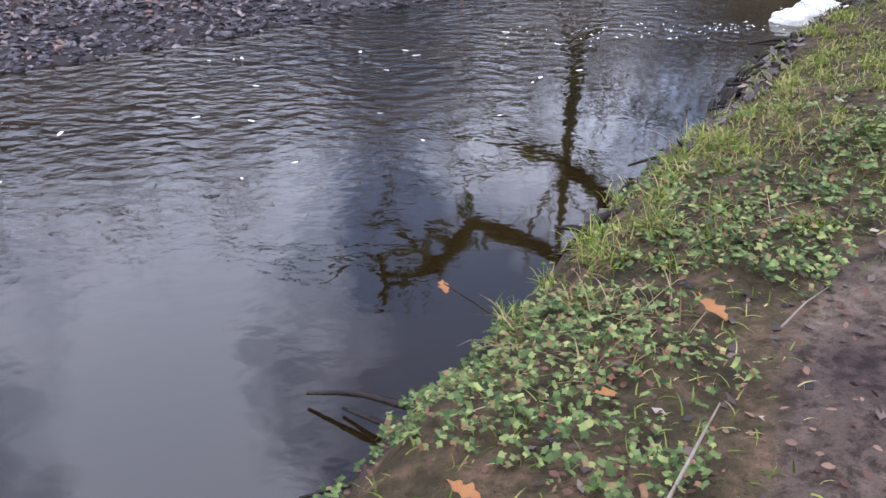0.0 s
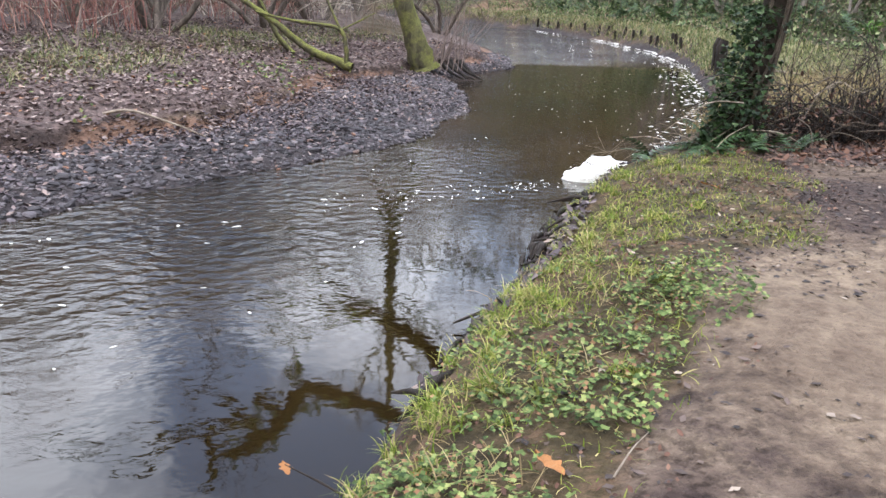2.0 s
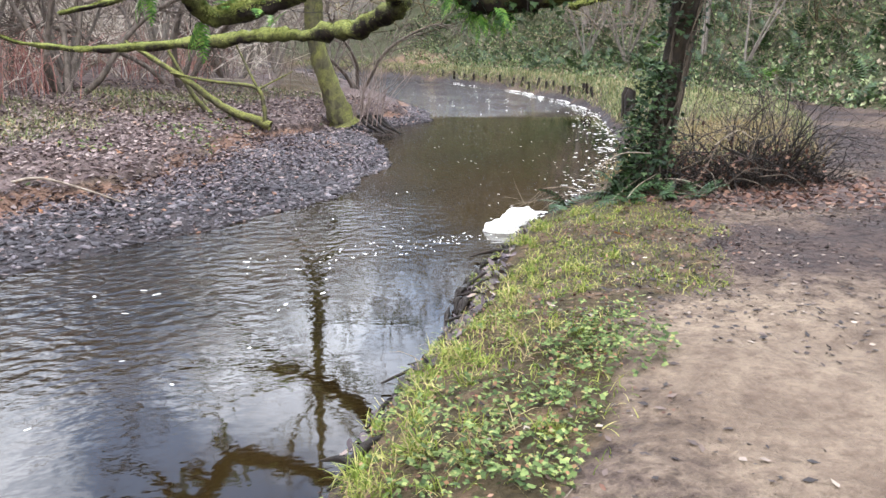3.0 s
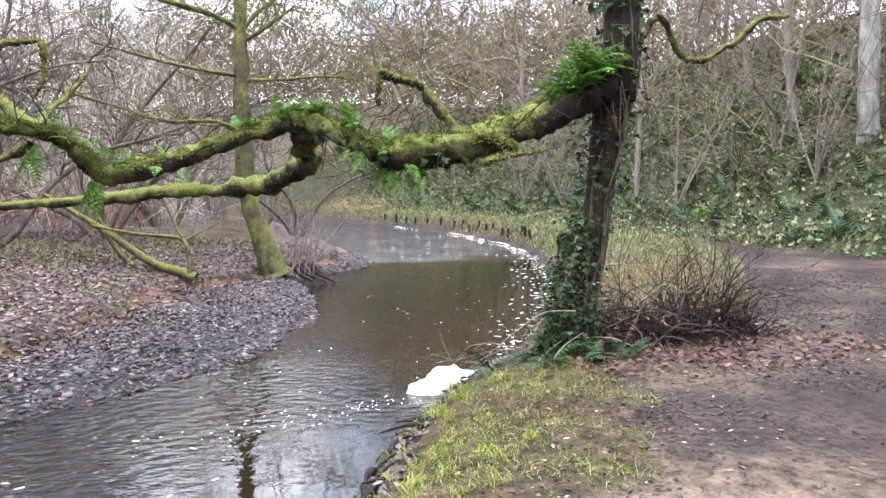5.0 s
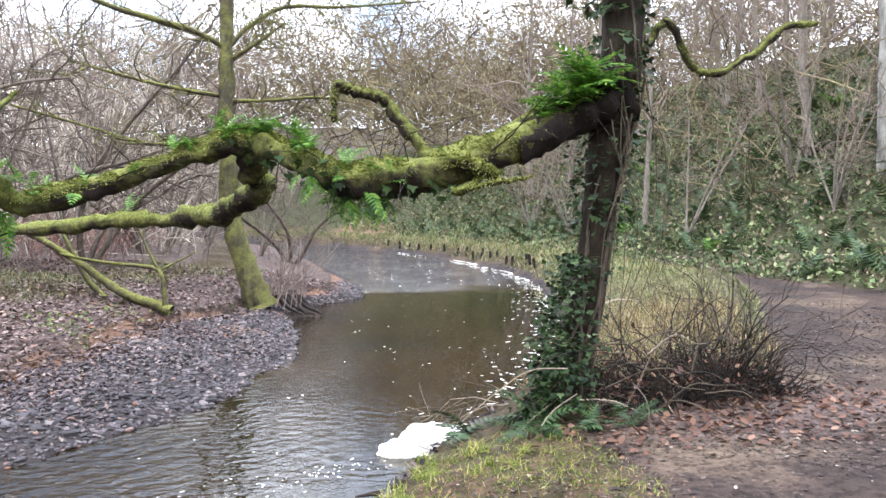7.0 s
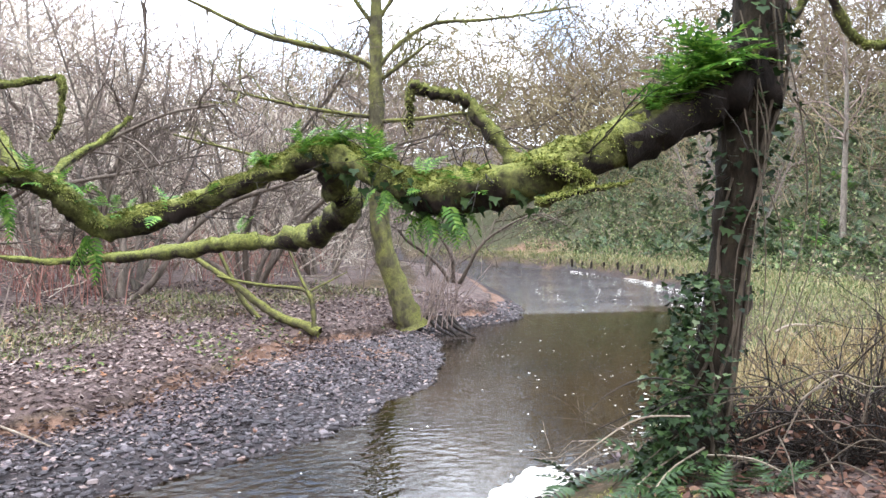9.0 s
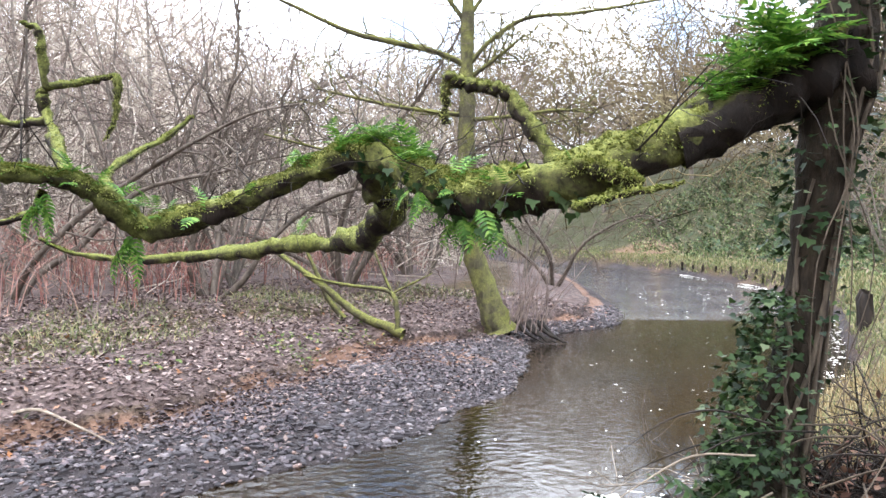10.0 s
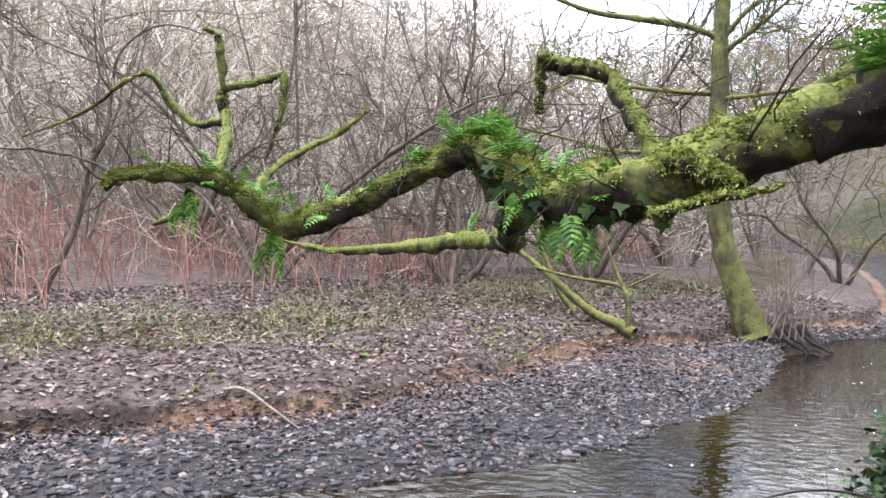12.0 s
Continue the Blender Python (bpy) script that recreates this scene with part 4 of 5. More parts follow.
VARIANTS = [bare_tree_meshes(31, 11), bare_tree_meshes(32, 13), bare_tree_meshes(33, 9, 3), bare_tree_meshes(34, 14), bare_tree_meshes(35, 7, 6), bare_tree_meshes(36, 12)]
KINDS = []
for k, (tm, cm) in enumerate(VARIANTS):
    label = "bare many-stemmed hazel with a tangle of grey twigs" if k in (2, 4) else "tall slender bare winter tree with grey-brown twigs"
    KINDS.append((tm, cm, label))


def crown_line(x, y):
    """How high the tops of the wood stand: low over the stream's opening, higher on both flanks."""
    dx, dy = x - 1.5, y - 1.5
    return 2.0 + math.hypot(dx, dy) * float(np.interp(math.degrees(math.atan2(dx, dy)), [-60, -35, -20, -13, -4, 2, 22, 40, 70], [0.36, 0.32, 0.30, 0.25, 0.25, 0.36, 0.42, 0.46, 0.46]))


def plant_tree(kind, x, y, turn_, size):
    tm, cm, label = KINDS[kind]
    t = base("hazel_shrub" if kind in (2, 4) else "bare_tree", (x, y, float(land(x, y))), label, "tree", "bare trees of the wood")
    # the wood stays lower towards the stream
    roof = (crown_line(x, y) - float(land(x, y))) / max(v.co.z for v in tm.vertices) * (0.80 + 0.25 * abs(math.sin(x * 7 + y * 3)))
    size = min(size, max(roof, 0.25))
    t.rotation_euler, t.scale = (0, 0, turn_), (size,) * 3
    part("trunk", tm, t)
    part("crown", cm, t, "bare twiggy crown")


def crooked_tree(x, y, seed, stems, length, turn_=0.0):
    """A low many-limbed tree whose mossy-grey limbs arch and fork."""
    rg = np.random.default_rng(seed)
    t = base("crooked_tree", (x, y, float(land(x, y))), "low bare tree with arching crooked grey-brown limbs", "tree", "crooked trees of the far bank")
    tw = Tubes()
    for k in range(stems):
        a = rg.uniform(0, 6.28)
        d = unit(np.array([math.cos(a) * 0.55, math.sin(a) * 0.35, 1.0]))
        pts = [np.array([math.cos(a) * 0.08, math.sin(a) * 0.08, -0.2])]
        L = length * rg.uniform(0.7, 1.15)
        for q in range(8):
            d = unit(d + rg.normal(0, 0.20, 3) + np.array([math.cos(a) * 0.13, math.sin(a) * 0.08, -0.07 * (q > 3)]))
            pts.append(pts[-1] + d * L / 8)
        ln = smooth_line(pts, 3)
        t1 = Tubes()
        t1.add(ln, [0.075, 0.06, 0.045, 0.03, 0.012], 6, 0.08, rg)
        part("limb", t1.mesh("limb", M_CROOK), t)
        for q in range(16):
            i = rg.integers(6, len(ln) - 1)
            twiggy(tw, ln[i], unit(ln[i] - ln[i - 1]) + rg.normal(0, 0.55, 3), rg.uniform(0.7, 1.9), 0.020, rg, 2, 4, 3, 0.03, 0.34, 0.02, 0.006)
    part("crown", tw.mesh("crown", M_CROOK), t, "tangle of curving dark twigs")


for k, (x, y, stems, length) in enumerate(((-2.4, 17.6, 5, 6.5), (-5.4, 16.0, 5, 6.0), (-0.4, 21.0, 5, 6.5), (-8.6, 17.5, 6, 6.5), (-4.4, 22.0, 5, 7.5), (0.9, 25.5, 4, 6.5), (-7.5, 12.5, 4, 5.5), (5.2, 27.5, 4, 5.0))):
    crooked_tree(x, y, 700 + k, stems, length)

rng = np.random.default_rng(77)
# the shrubs and trees that stand nearest, then the wood behind
for kind, x, y, s in ((4, -2.6, 20.0, 0.95), (4, -4.2, 18.5, 0.8), (2, -7.5, 20, 0.8), (5, -13.4, 20, 0.95), (4, -1.0, 23, 1.0), (2, 1.5, 26, 0.8), (4, -9.5, 15.5, 0.75), (0, -5.5, 27, 1.0), (2, 4.5, 29, 0.7), (4, 3.0, 33, 0.9),
                      (5, 17.6, 26, 0.7), (4, 17.2, 31, 0.8), (4, 17.6, 36, 0.8), (2, 16.8, 22.5, 0.6), (4, 18, 18, 0.6), (0, 22, 17, 0.8), (3, 21, 22, 0.8)):
    plant_tree(kind, x, y, rng.uniform(0, 6.28), s)
count = 0
while count < 120:
    x, y = rng.uniform(-55, 60), rng.uniform(24, 112)
    dl, dr = shore(x, y)
    if max(dl, dr) < 2.0 or (dr > 0 and x - hill_edge(y) < 2.5):
        continue
    if abs(x - 3.4) < 3 and y < 30:
        continue
    plant_tree(int(rng.choice([0, 1, 3, 5, 0, 1, 3, 5, 2, 4])), x, y, rng.uniform(0, 6.28), rng.uniform(0.75, 1.15))
    count += 1
for k in range(20):
    y = rng.uniform(4, 40)
    plant_tree(int(rng.choice([0, 1, 2, 3, 4])), float(hill_edge(y)) + rng.uniform(4, 24), y, rng.uniform(0, 6.28), rng.uniform(0.6, 1.0))
for k in range(12):
    plant_tree(int(rng.choice([0, 1, 3, 5])), rng.uniform(-38, -12), rng.uniform(4, 24), rng.uniform(0, 6.28), rng.uniform(0.8, 1.1))
# unseen trees, added on the rear slope to keep out low sky light
for k in range(9):
    plant_tree(int(rng.choice([0, 1, 3, 5])), rng.uniform(-14, 16), rng.uniform(-26, -9), rng.uniform(0, 6.28), rng.uniform(0.8, 1.1))


def twig_haze(name, n, place, length, radius, material, label, seed, lift):
    """A thicket of crossing bare twigs, each a thin bent stem; place(rng) gives x, y and lift the height over the ground."""
    rg = np.random.default_rng(seed)
    tb = Tubes()
    for _ in range(n):
        x, y = place(rg)
        z = float(land(x, y))
        L = rg.uniform(*length)
        z = z + min(lift(rg), max(0.6, crown_line(x, y) - z - L * 0.5) * rg.uniform(0.05, 1.0))
        w = unit(np.array([rg.normal(0, 0.75), rg.normal(0, 0.5), rg.uniform(0.1, 1.0)]))
        p = np.array([x, y, z])
        q = p + w * L * 0.5 + rg.normal(0, 0.10, 3) * L * 0.5
        e = q + unit(w + rg.normal(0, 0.45, 3)) * L * 0.5
        r = rg.uniform(*radius)
        tb.add([p, (p + q) / 2 + rg.normal(0, 0.04, 3) * L, q, (q + e) / 2 + rg.normal(0, 0.05, 3) * L, e], [r, r * 0.9, r * 0.75, r * 0.55, r * 0.3], 3)
    return tagged(new(name, tb.mesh(name, material)), label, "thicket", kind="stuff")


def wood_place(xr, yr, left=True):
    def f(rg):
        while True:
            x, y = rg.uniform(*xr), rg.uniform(*yr)
            dl, dr = shore(x, y)
            if (left and dl > 4.5 + (y < 24) * 2.5) or (not left and x > hill_edge(y) + 1.0):
                return x, y
    return f


twig_haze("left_thicket", 5200, wood_place((-20, 6), (17, 42)), (0.8, 3.6), (0.006, 0.024), M_HAZE, "tangle of bare twigs behind the far bank, haze-paled in colour", 201, lambda rg: rg.uniform(0, 1) ** 2.4 * 8.5)
twig_haze("far_wood", 16500, wood_place((-75, 14), (40, 108)), (2.0, 7.0), (0.02, 0.055), M_HAZE, "bare winter woodland across the valley, haze put into its colour", 202, lambda rg: rg.uniform(0, 1) * 20)
twig_haze("side_wood", 5200, wood_place((-60, -13), (2, 42)), (2.0, 6.0), (0.015, 0.04), M_HAZE, "bare woodland at the side of the valley, haze-paled in colour", 203, lambda rg: rg.uniform(0, 1) ** 1.5 * 12)
twig_haze("far_hill_wood", 13000, wood_place((-20, 60), (52, 150), False), (2.5, 8.0), (0.03, 0.06), M_OLIVE, "olive-brown bare woodland on the far hillside", 205, lambda rg: rg.uniform(0, 1) * 17)
twig_haze("hill_wood", 9500, wood_place((18, 50), (6, 80), False), (1.2, 4.5), (0.010, 0.03), M_OLIVE, "olive-brown bare woodland on the hillside", 204, lambda rg: rg.uniform(0, 1) ** 1.2 * 8)


def birch(x, y, label, r, material, h=11.0):
    rg = np.random.default_rng(int(x * 10))
    z = float(land(x, y))
    t = base("birch_tree", (x, y, z), label, "tree")
    tb, cr = Tubes(), Tubes()
    ln = smooth_line([(0.15, 0, -0.4), (0.05, 0, 0.6), (0, 0, 2), (-0.1, 0, 4), (-0.15, 0.1, 7), (0.1, 0.1, h)], 5)
    tb.add(ln, [r * 1.3, r, r * 0.95, r * 0.85, r * 0.6, 0.02], 12, 0.03, rg)
    for k in range(14):
        i = rg.integers(12, 24)
        twiggy(cr, ln[i], (rg.normal(), rg.normal(), 0.6), 2.4, 0.03, rg, 2, 4, 3)
    part("trunk", tb.mesh("trunk", material), t)
    part("crown", cr.mesh("crown", M_TWIG), t)


birch(19.6, 17.9, "pale birch trunk on the ferny slope", 0.29, M_BIRCH, 13.0)
birch(20.9, 18.2, "mossy green trunk beside the birch", 0.27, M_MOSSY, 13.0)


# ---- shrub and debris at the ivy tree's foot ----
def base_shrub():
    rng = np.random.default_rng(21)
    at = (5.1, 6.95, 0.7)
    inv = -np.array(at)
    ob = base("bare_shrub", at, "low bare twiggy shrub with dry stems at the tree's foot", "shrub")
    b_ = Tubes()
    for k in range(34):
        a = Tubes()
        p = np.array([rng.uniform(4.9, 6.0), rng.uniform(6.7, 7.2), 0.68])
        twiggy(a, p + inv, (rng.normal((p[0] - 5.2) * 0.9, 0.35), rng.normal(0, 0.3), 1.0), rng.uniform(0.5, 1.15), 0.011, rng, 2, 4, 3, 0, 0.2, 0.05)
        part("stem", a.mesh("stem", M_DARKTWIG if k % 3 else M_CROOK), ob, "upright brown stem")
    for k in range(560):
        p = np.array([rng.uniform(4.15, 6.1), rng.uniform(6.5, 7.1), 0.68])
        twiggy(b_, p + inv, (rng.normal(0, 0.7), rng.normal(-0.2, 0.5), rng.uniform(0.2, 0.8)), rng.uniform(0.25, 0.6), 0.008, rng, 1, 4, 3, 0.06, 0.35, 0)
    for k in range(44):
        c_ = Tubes()
        p = np.array([rng.uniform(3.85, 5.0), rng.uniform(6.15, 6.6), rng.uniform(0.72, 1.25)])
        w = rng.normal(0, 1, 3) * (1, 0.4, 0.35)
        pts = np.array([p, p + unit(w) * 0.3, p + unit(w) * 0.55 + (0, 0, rng.normal(-0.12, 0.06)), p + unit(w) * 0.8 + (0, 0, -0.3)])
        c_.add(smooth_line(pts + inv, 4), [0.006, 0.005, 0.002], 5)
        part("runner", c_.mesh("runner", M_PALETWIG if k % 8 == 0 else M_VINE if k % 2 else M_DARKTWIG), ob, "dead woody runner")
    part("tangle", b_.mesh("tangle", M_DARKTWIG), ob, "dark tangle of dead twigs")
    n = 900
    pos = np.stack([rng.uniform(4.3, 5.9, n), rng.normal(6.78, 0.18, n), 0.72 + np.abs(rng.normal(0, 0.15, n))], -1) + inv
    part("leaves", mesh_of("leaves", *scatter(LEAF_V, LEAF_F, pos, rng.uniform(0, 6.28, n), rng.normal(0, 0.8, n), rng.normal(0, 0.8, n), rng.uniform(0.03, 0.07, n)), M_REDLEAF), ob, "dead brown leaves caught in the twigs")


base_shrub()


def ground_fern(x, y, n, length, material, label, seed):
    z = float(land(x, y))
    f = base("fern", (x, y, z), label, "fern", "ferns")
    part("fronds", fern_mesh("fronds", n, length, material, seed), f)


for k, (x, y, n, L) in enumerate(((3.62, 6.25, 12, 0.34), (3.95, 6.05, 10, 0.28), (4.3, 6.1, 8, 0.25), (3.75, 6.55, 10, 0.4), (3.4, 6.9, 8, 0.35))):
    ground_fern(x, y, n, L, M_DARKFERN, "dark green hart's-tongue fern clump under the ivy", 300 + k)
rng = np.random.default_rng(91)
for k in range(60):
    y = rng.uniform(9, 40)
    ground_fern(float(hill_edge(y)) + rng.uniform(0.2, 9), y, 12, rng.uniform(0.45, 0.8), M_DARKFERN if k % 3 else M_FERN, "green fern clump on the leafy slope", 400 + k)


# ---- driftwood, sticks and foam by the water ----
def stick(name, pts, r, material, label, category="stick"):
    at = np.array(pts[0], float)
    t1 = Tubes()
    t1.add(smooth_line(np.array(pts, float) - at, 5), [r, r * 0.8, r * 0.4], 7, 0.1, np.random.default_rng(int(abs(at[0] * 97 + at[1] * 31))))
    ob = new(name, t1.mesh(name, material))
    ob.location = at
    return tagged(ob, label, category)


stick("driftwood_stick", [(0.30, 2.16, 0.16), (0.12, 2.22, 0.11), (-0.08, 2.30, 0.09), (-0.27, 2.36, 0.035)], 0.017, M_DARKTWIG, "wet dark forked stick lying over the water")
stick("driftwood_stick", [(0.28, 2.12, 0.08), (0.06, 2.19, 0.05), (-0.14, 2.31, 0.02)], 0.015, M_DARKTWIG, "wet dark stick at the water's edge")
stick("driftwood_stick", [(0.10, 1.83, 0.10), (-0.02, 1.92, 0.08), (-0.20, 1.90, 0.03)], 0.014, M_DARKTWIG, "wet dark stick at the water's edge")
stick("driftwood_stick", [(0.42, 2.55, 0.20), (0.30, 2.66, 0.22), (0.17, 2.72, 0.27)], 0.006, M_DARKTWIG, "thin twig holding up a dead leaf")
stick("driftwood_stick", [(0.62, 2.72, 0.22), (0.46, 2.72, 0.15), (0.35, 2.64, 0.05)], 0.012, M_DARKTWIG, "wet dark twig under the bank plants")
stick("driftwood_stick", [(1.5, 4.5, 0.10), (1.32, 4.48, 0.08), (1.12, 4.42, 0.04)], 0.016, M_DARKTWIG, "wet dark stick at the water's edge")
stick("driftwood_stick", [(1.45, 4.2, 0.12), (1.2, 4.05, 0.1), (0.95, 3.8, 0.03)], 0.012, M_DARKTWIG, "wet dark stick at the water's edge")
stick("standing_stick", [(-3.84, 17.78, 0.45), (-3.86, 17.78, 0.9), (-3.82, 17.78, 1.32)], 0.03, M_PALETWIG, "pale peeled stick standing in the grass")
stick("pale_stick", [(-1.95, 10.1, 0.36), (-1.6, 10.0, 0.42), (-1.1, 9.8, 0.30), (-0.75, 9.72, 0.17)], 0.018, M_PALETWIG, "pale fallen stick across the terrace edge")
stick("pale_stick", [(7.5, 12.0, 0.76), (7.9, 12.2, 0.82), (8.5, 12.1, 0.77)], 0.02, M_PALETWIG, "pale curved stick on the path")
stick("straw_stem", [(0.62, 1.30, 0.69), (0.70, 1.42, 0.74), (0.78, 1.56, 0.73)], 0.004, M_PALETWIG, "dry straw-coloured stem on the bank")
stick("dead_leaf_stem", [(1.00, 1.86, 0.72), (1.09, 1.96, 0.73), (1.18, 2.05, 0.725)], 0.003, M_PALETWIG, "thin dry stem on the mud")


def root_tangle():
    rng = np.random.default_rng(44)
    at = (3.2, 7.0, 0.1)
    ob = base("root_tangle", at, "dark exposed roots and debris along the eroded bank", "roots")
    for k in range(70):
        y = rng.uniform(5.0, 8.0) if k < 60 else rng.uniform(2.6, 5.0)
        x = float(np.interp(y, RIGHT_Y, RIGHT_X)) + rng.uniform(-0.08, 0.30)
        z = max(0.03, float(land(x, y))) + 0.02
        w = unit(np.array([rng.normal(0.5, 0.5), rng.normal(0.6, 0.5), 0]))
        pts = [np.array([x, y, z]) - w * rng.uniform(0.1, 0.25), np.array([x, y, z + rng.uniform(0.0, 0.07)]), np.array([x, y, z]) + w * rng.uniform(0.1, 0.28) + (0, 0, rng.normal(0, 0.04))]
        t1 = Tubes()
        t1.add(smooth_line(np.array(pts) - at, 4), [0.008, rng.uniform(0.012, 0.03), 0.006], 6, 0.12, rng)
        part("root", t1.mesh("root", M_DARKTWIG), ob)
    n = 2200
    y = rng.uniform(3.6, 8.2, n)
    x = np.interp(y, RIGHT_Y, RIGHT_X) + rng.uniform(-0.05, 0.4, n)
    pos = np.stack([x, y, np.maximum(land(x, y), 0.02) + 0.01], -1) - at
    part("dead_leaves", mesh_of("dead_leaves", *scatter(LEAF_V, LEAF_F, pos, rng.uniform(0, 6.28, n), rng.normal(0, 0.5, n), rng.normal(0, 0.5, n), rng.uniform(0.03, 0.08, n)), M_SODDEN), ob, "sodden dead leaves")


root_tangle()


def overhanging_twigs():
    rng = np.random.default_rng(45)
    at = (3.8, 7.6, 0.3)
    ob = base("overhanging_twigs", at, "thin dead brown twigs hanging over the water", "twigs")
    for k in range(16):
        t1 = Tubes()
        p = np.array([rng.uniform(3.7, 4.3), rng.uniform(7.0, 8.2), rng.uniform(0.25, 0.6)]) - at
        twiggy(t1, p, (-1, rng.normal(0.9, 0.5), rng.normal(0.0, 0.25)), rng.uniform(0.5, 1.2), 0.005, rng, 1, 4, 3, 0.05, 0.22, 0)
        part("twig", t1.mesh("twig", M_VINE if k % 3 else M_PALETWIG), ob)


overhanging_twigs()


def foam_heap():
    rng = np.random.default_rng(8)
    at = np.array((3.58, 8.22, 0.0))
    bm = bmesh.new()
    for x, y, rx, ry, rz in ((0, 0, 0.40, 0.21, 0.19), (-0.28, -0.03, 0.24, 0.16, 0.13), (0.27, 0.06, 0.26, 0.16, 0.15), (-0.08, 0.06, 0.24, 0.18, 0.235), (0.12, -0.04, 0.26, 0.17, 0.2), (0.43, 0.14, 0.13, 0.10, 0.1), (-0.43, -0.02, 0.10, 0.08, 0.06)):
        r = bmesh.ops.create_icosphere(bm, subdivisions=4, radius=1.0)
        for vv in r["verts"]:
            d = 1 + 0.13 * noise.noise(vv.co * 2.3 + Vector((x * 9, y * 9, 1))) + 0.07 * noise.noise(vv.co * 6.0 + Vector((y * 7, 2, x)))
            vv.co = Vector((vv.co.x * rx * d + x, vv.co.y * ry * d + y, max(vv.co.z, -0.1) * rz * d))
    me = bpy.data.meshes.new("foam_heap")
    bm.to_mesh(me)
    bm.free()
    me.polygons.foreach_set("use_smooth", [True] * len(me.polygons))
    me.materials.append(M_FOAM)
    ob = new("foam_heap", me)
    ob.location = at
    tagged(ob, "heap of cream-white stream foam caught against the bank", "foam")


foam_heap()

FLAKE_V = [(0, 0, 0.5)] + [(math.cos(a) * (1 + 0.25 * math.sin(3 * a + 1)), math.sin(a) * (0.8 + 0.2 * math.cos(2 * a)), 0) for a in np.linspace(0, 2 * math.pi, 8, endpoint=False)]
FLAKE_F = [(0, 1 + i, 1 + (i + 1) % 8) for i in range(8)]


def flecks():
    rng = np.random.default_rng(9)
    pts, siz = [], []
    # streak that trails from the heap, drift along the right bank, and specks over the pool
    for k in range(90):
        s = rng.uniform(0, 1) ** 1.3
        pts.append((3.1 - 2.6 * s + rng.normal(0, 0.05), 8.05 - 0.75 * s + rng.normal(0, 0.10 + 0.12 * s), 0.002))
        siz.append(rng.uniform(0.005, 0.017) * (1.2 - 0.4 * s))
    for k in range(330):
        y = rng.uniform(8.6, 24)
        pts.append((float(np.interp(y, RIGHT_Y, RIGHT_X)) - abs(rng.normal(0.1, 0.45)), y, 0.002))
        siz.append(rng.uniform(0.012, 0.05))
    for k in range(70):
        y = rng.uniform(8.5, 20)
        a_, b_ = np.interp(y, LEFT_Y, LEFT_X), np.interp(y, RIGHT_Y, RIGHT_X)
        pts.append((a_ + (b_ - a_) * rng.uniform(0.15, 0.95), y, 0.002))
        siz.append(rng.uniform(0.008, 0.022))
    for k in range(30):
        y = rng.uniform(3.0, 8.0)
        a_, b_ = np.interp(y, LEFT_Y, LEFT_X), np.interp(y, RIGHT_Y, RIGHT_X)
        pts.append((a_ + (b_ - a_) * rng.uniform(0.15, 0.75), y, 0.002))
        siz.append(rng.uniform(0.008, 0.03))
    for k in range(45):
        y = rng.normal(29, 3.0)
        a_, b_ = np.interp(y, LEFT_Y, LEFT_X), np.interp(y, RIGHT_Y, RIGHT_X)
        pts.append((a_ + (b_ - a_) * rng.uniform(0.15, 0.95), y, 0.012))
        siz.append(rng.uniform(0.015, 0.045))
    for k in range(120):
        y = rng.uniform(24, 42)
        pts.append((float(np.interp(y, RIGHT_Y, RIGHT_X)) - abs(rng.normal(0.05, 0.12)), y, 0.01))
        siz.append(rng.uniform(0.05, 0.14))
    pts, siz = np.array(pts), np.array(siz)
    n = len(pts)
    v, f = scatter(FLAKE_V, FLAKE_F, pts, rng.uniform(0, 6.28, n), np.zeros(n), np.zeros(n), np.stack([siz * rng.uniform(0.8, 1.9, n), siz * 0.7, siz * 0.15 + 0.002], -1))
    tagged(new("foam_flecks", mesh_of("foam_flecks", v, f, M_FOAM)), "small white foam flecks drifting on brown water", "foam", kind="stuff")


flecks()

# stakes along the outer bank of the far bend
rng = np.random.default_rng(12)
stake_v = Tubes()
stake_v.add([(0, 0, -0.2), (0.01, 0, 0.1), (0, 0.01, 0.20), (0.01, 0, 0.26)], [0.06, 0.06, 0.055, 0.045], 8, 0.08, rng)
stake_mesh = stake_v.mesh("bank_stake", M_DARKTWIG)
for y in np.cumsum(rng.uniform(0.6, 1.7, 17)) + 24:
    x = float(np.interp(y, RIGHT_Y, RIGHT_X)) + 0.25 + rng.normal(0, 0.05)
    s = new("bank_stake", stake_mesh)
    s.location, s.rotation_euler, s.scale = (x, y, float(land(x, y))), (rng.normal(0, 0.08), rng.normal(0, 0.08), rng.uniform(0, 6)), (1, 1, rng.uniform(0.7, 1.2))
    tagged(s, "short dark wooden stake in the grassy bank", "stake", "stakes along the far bank")
for x, y in ((9.75, 17.2), (10.05, 17.9)):
    s = new("bank_stake", stake_mesh)
    s.location, s.scale = (x, y, 0.35), (2.2, 2.2, 2.6)
    tagged(s, "thick mossy stump post at the water's edge", "stake", "stakes along the far bank")


# ---- plants and litter on the ground ----
def spread(rng, n, xr, yr, keep):
    """Places on the ground within a box of the plan where keep(x, y) says so."""
    x, y = rng.uniform(*xr, n), rng.uniform(*yr, n)
    k = keep(x, y)
    x, y = x[k], y[k]
    return np.stack([x, y, land(x, y)], -1)


def patchy(x, y, k, seed, lo, hi, rng):
    return rng.uniform(0, 1, len(x)) < np.clip((wobble(x, y, k, seed) - lo) / (hi - lo), 0, 1)


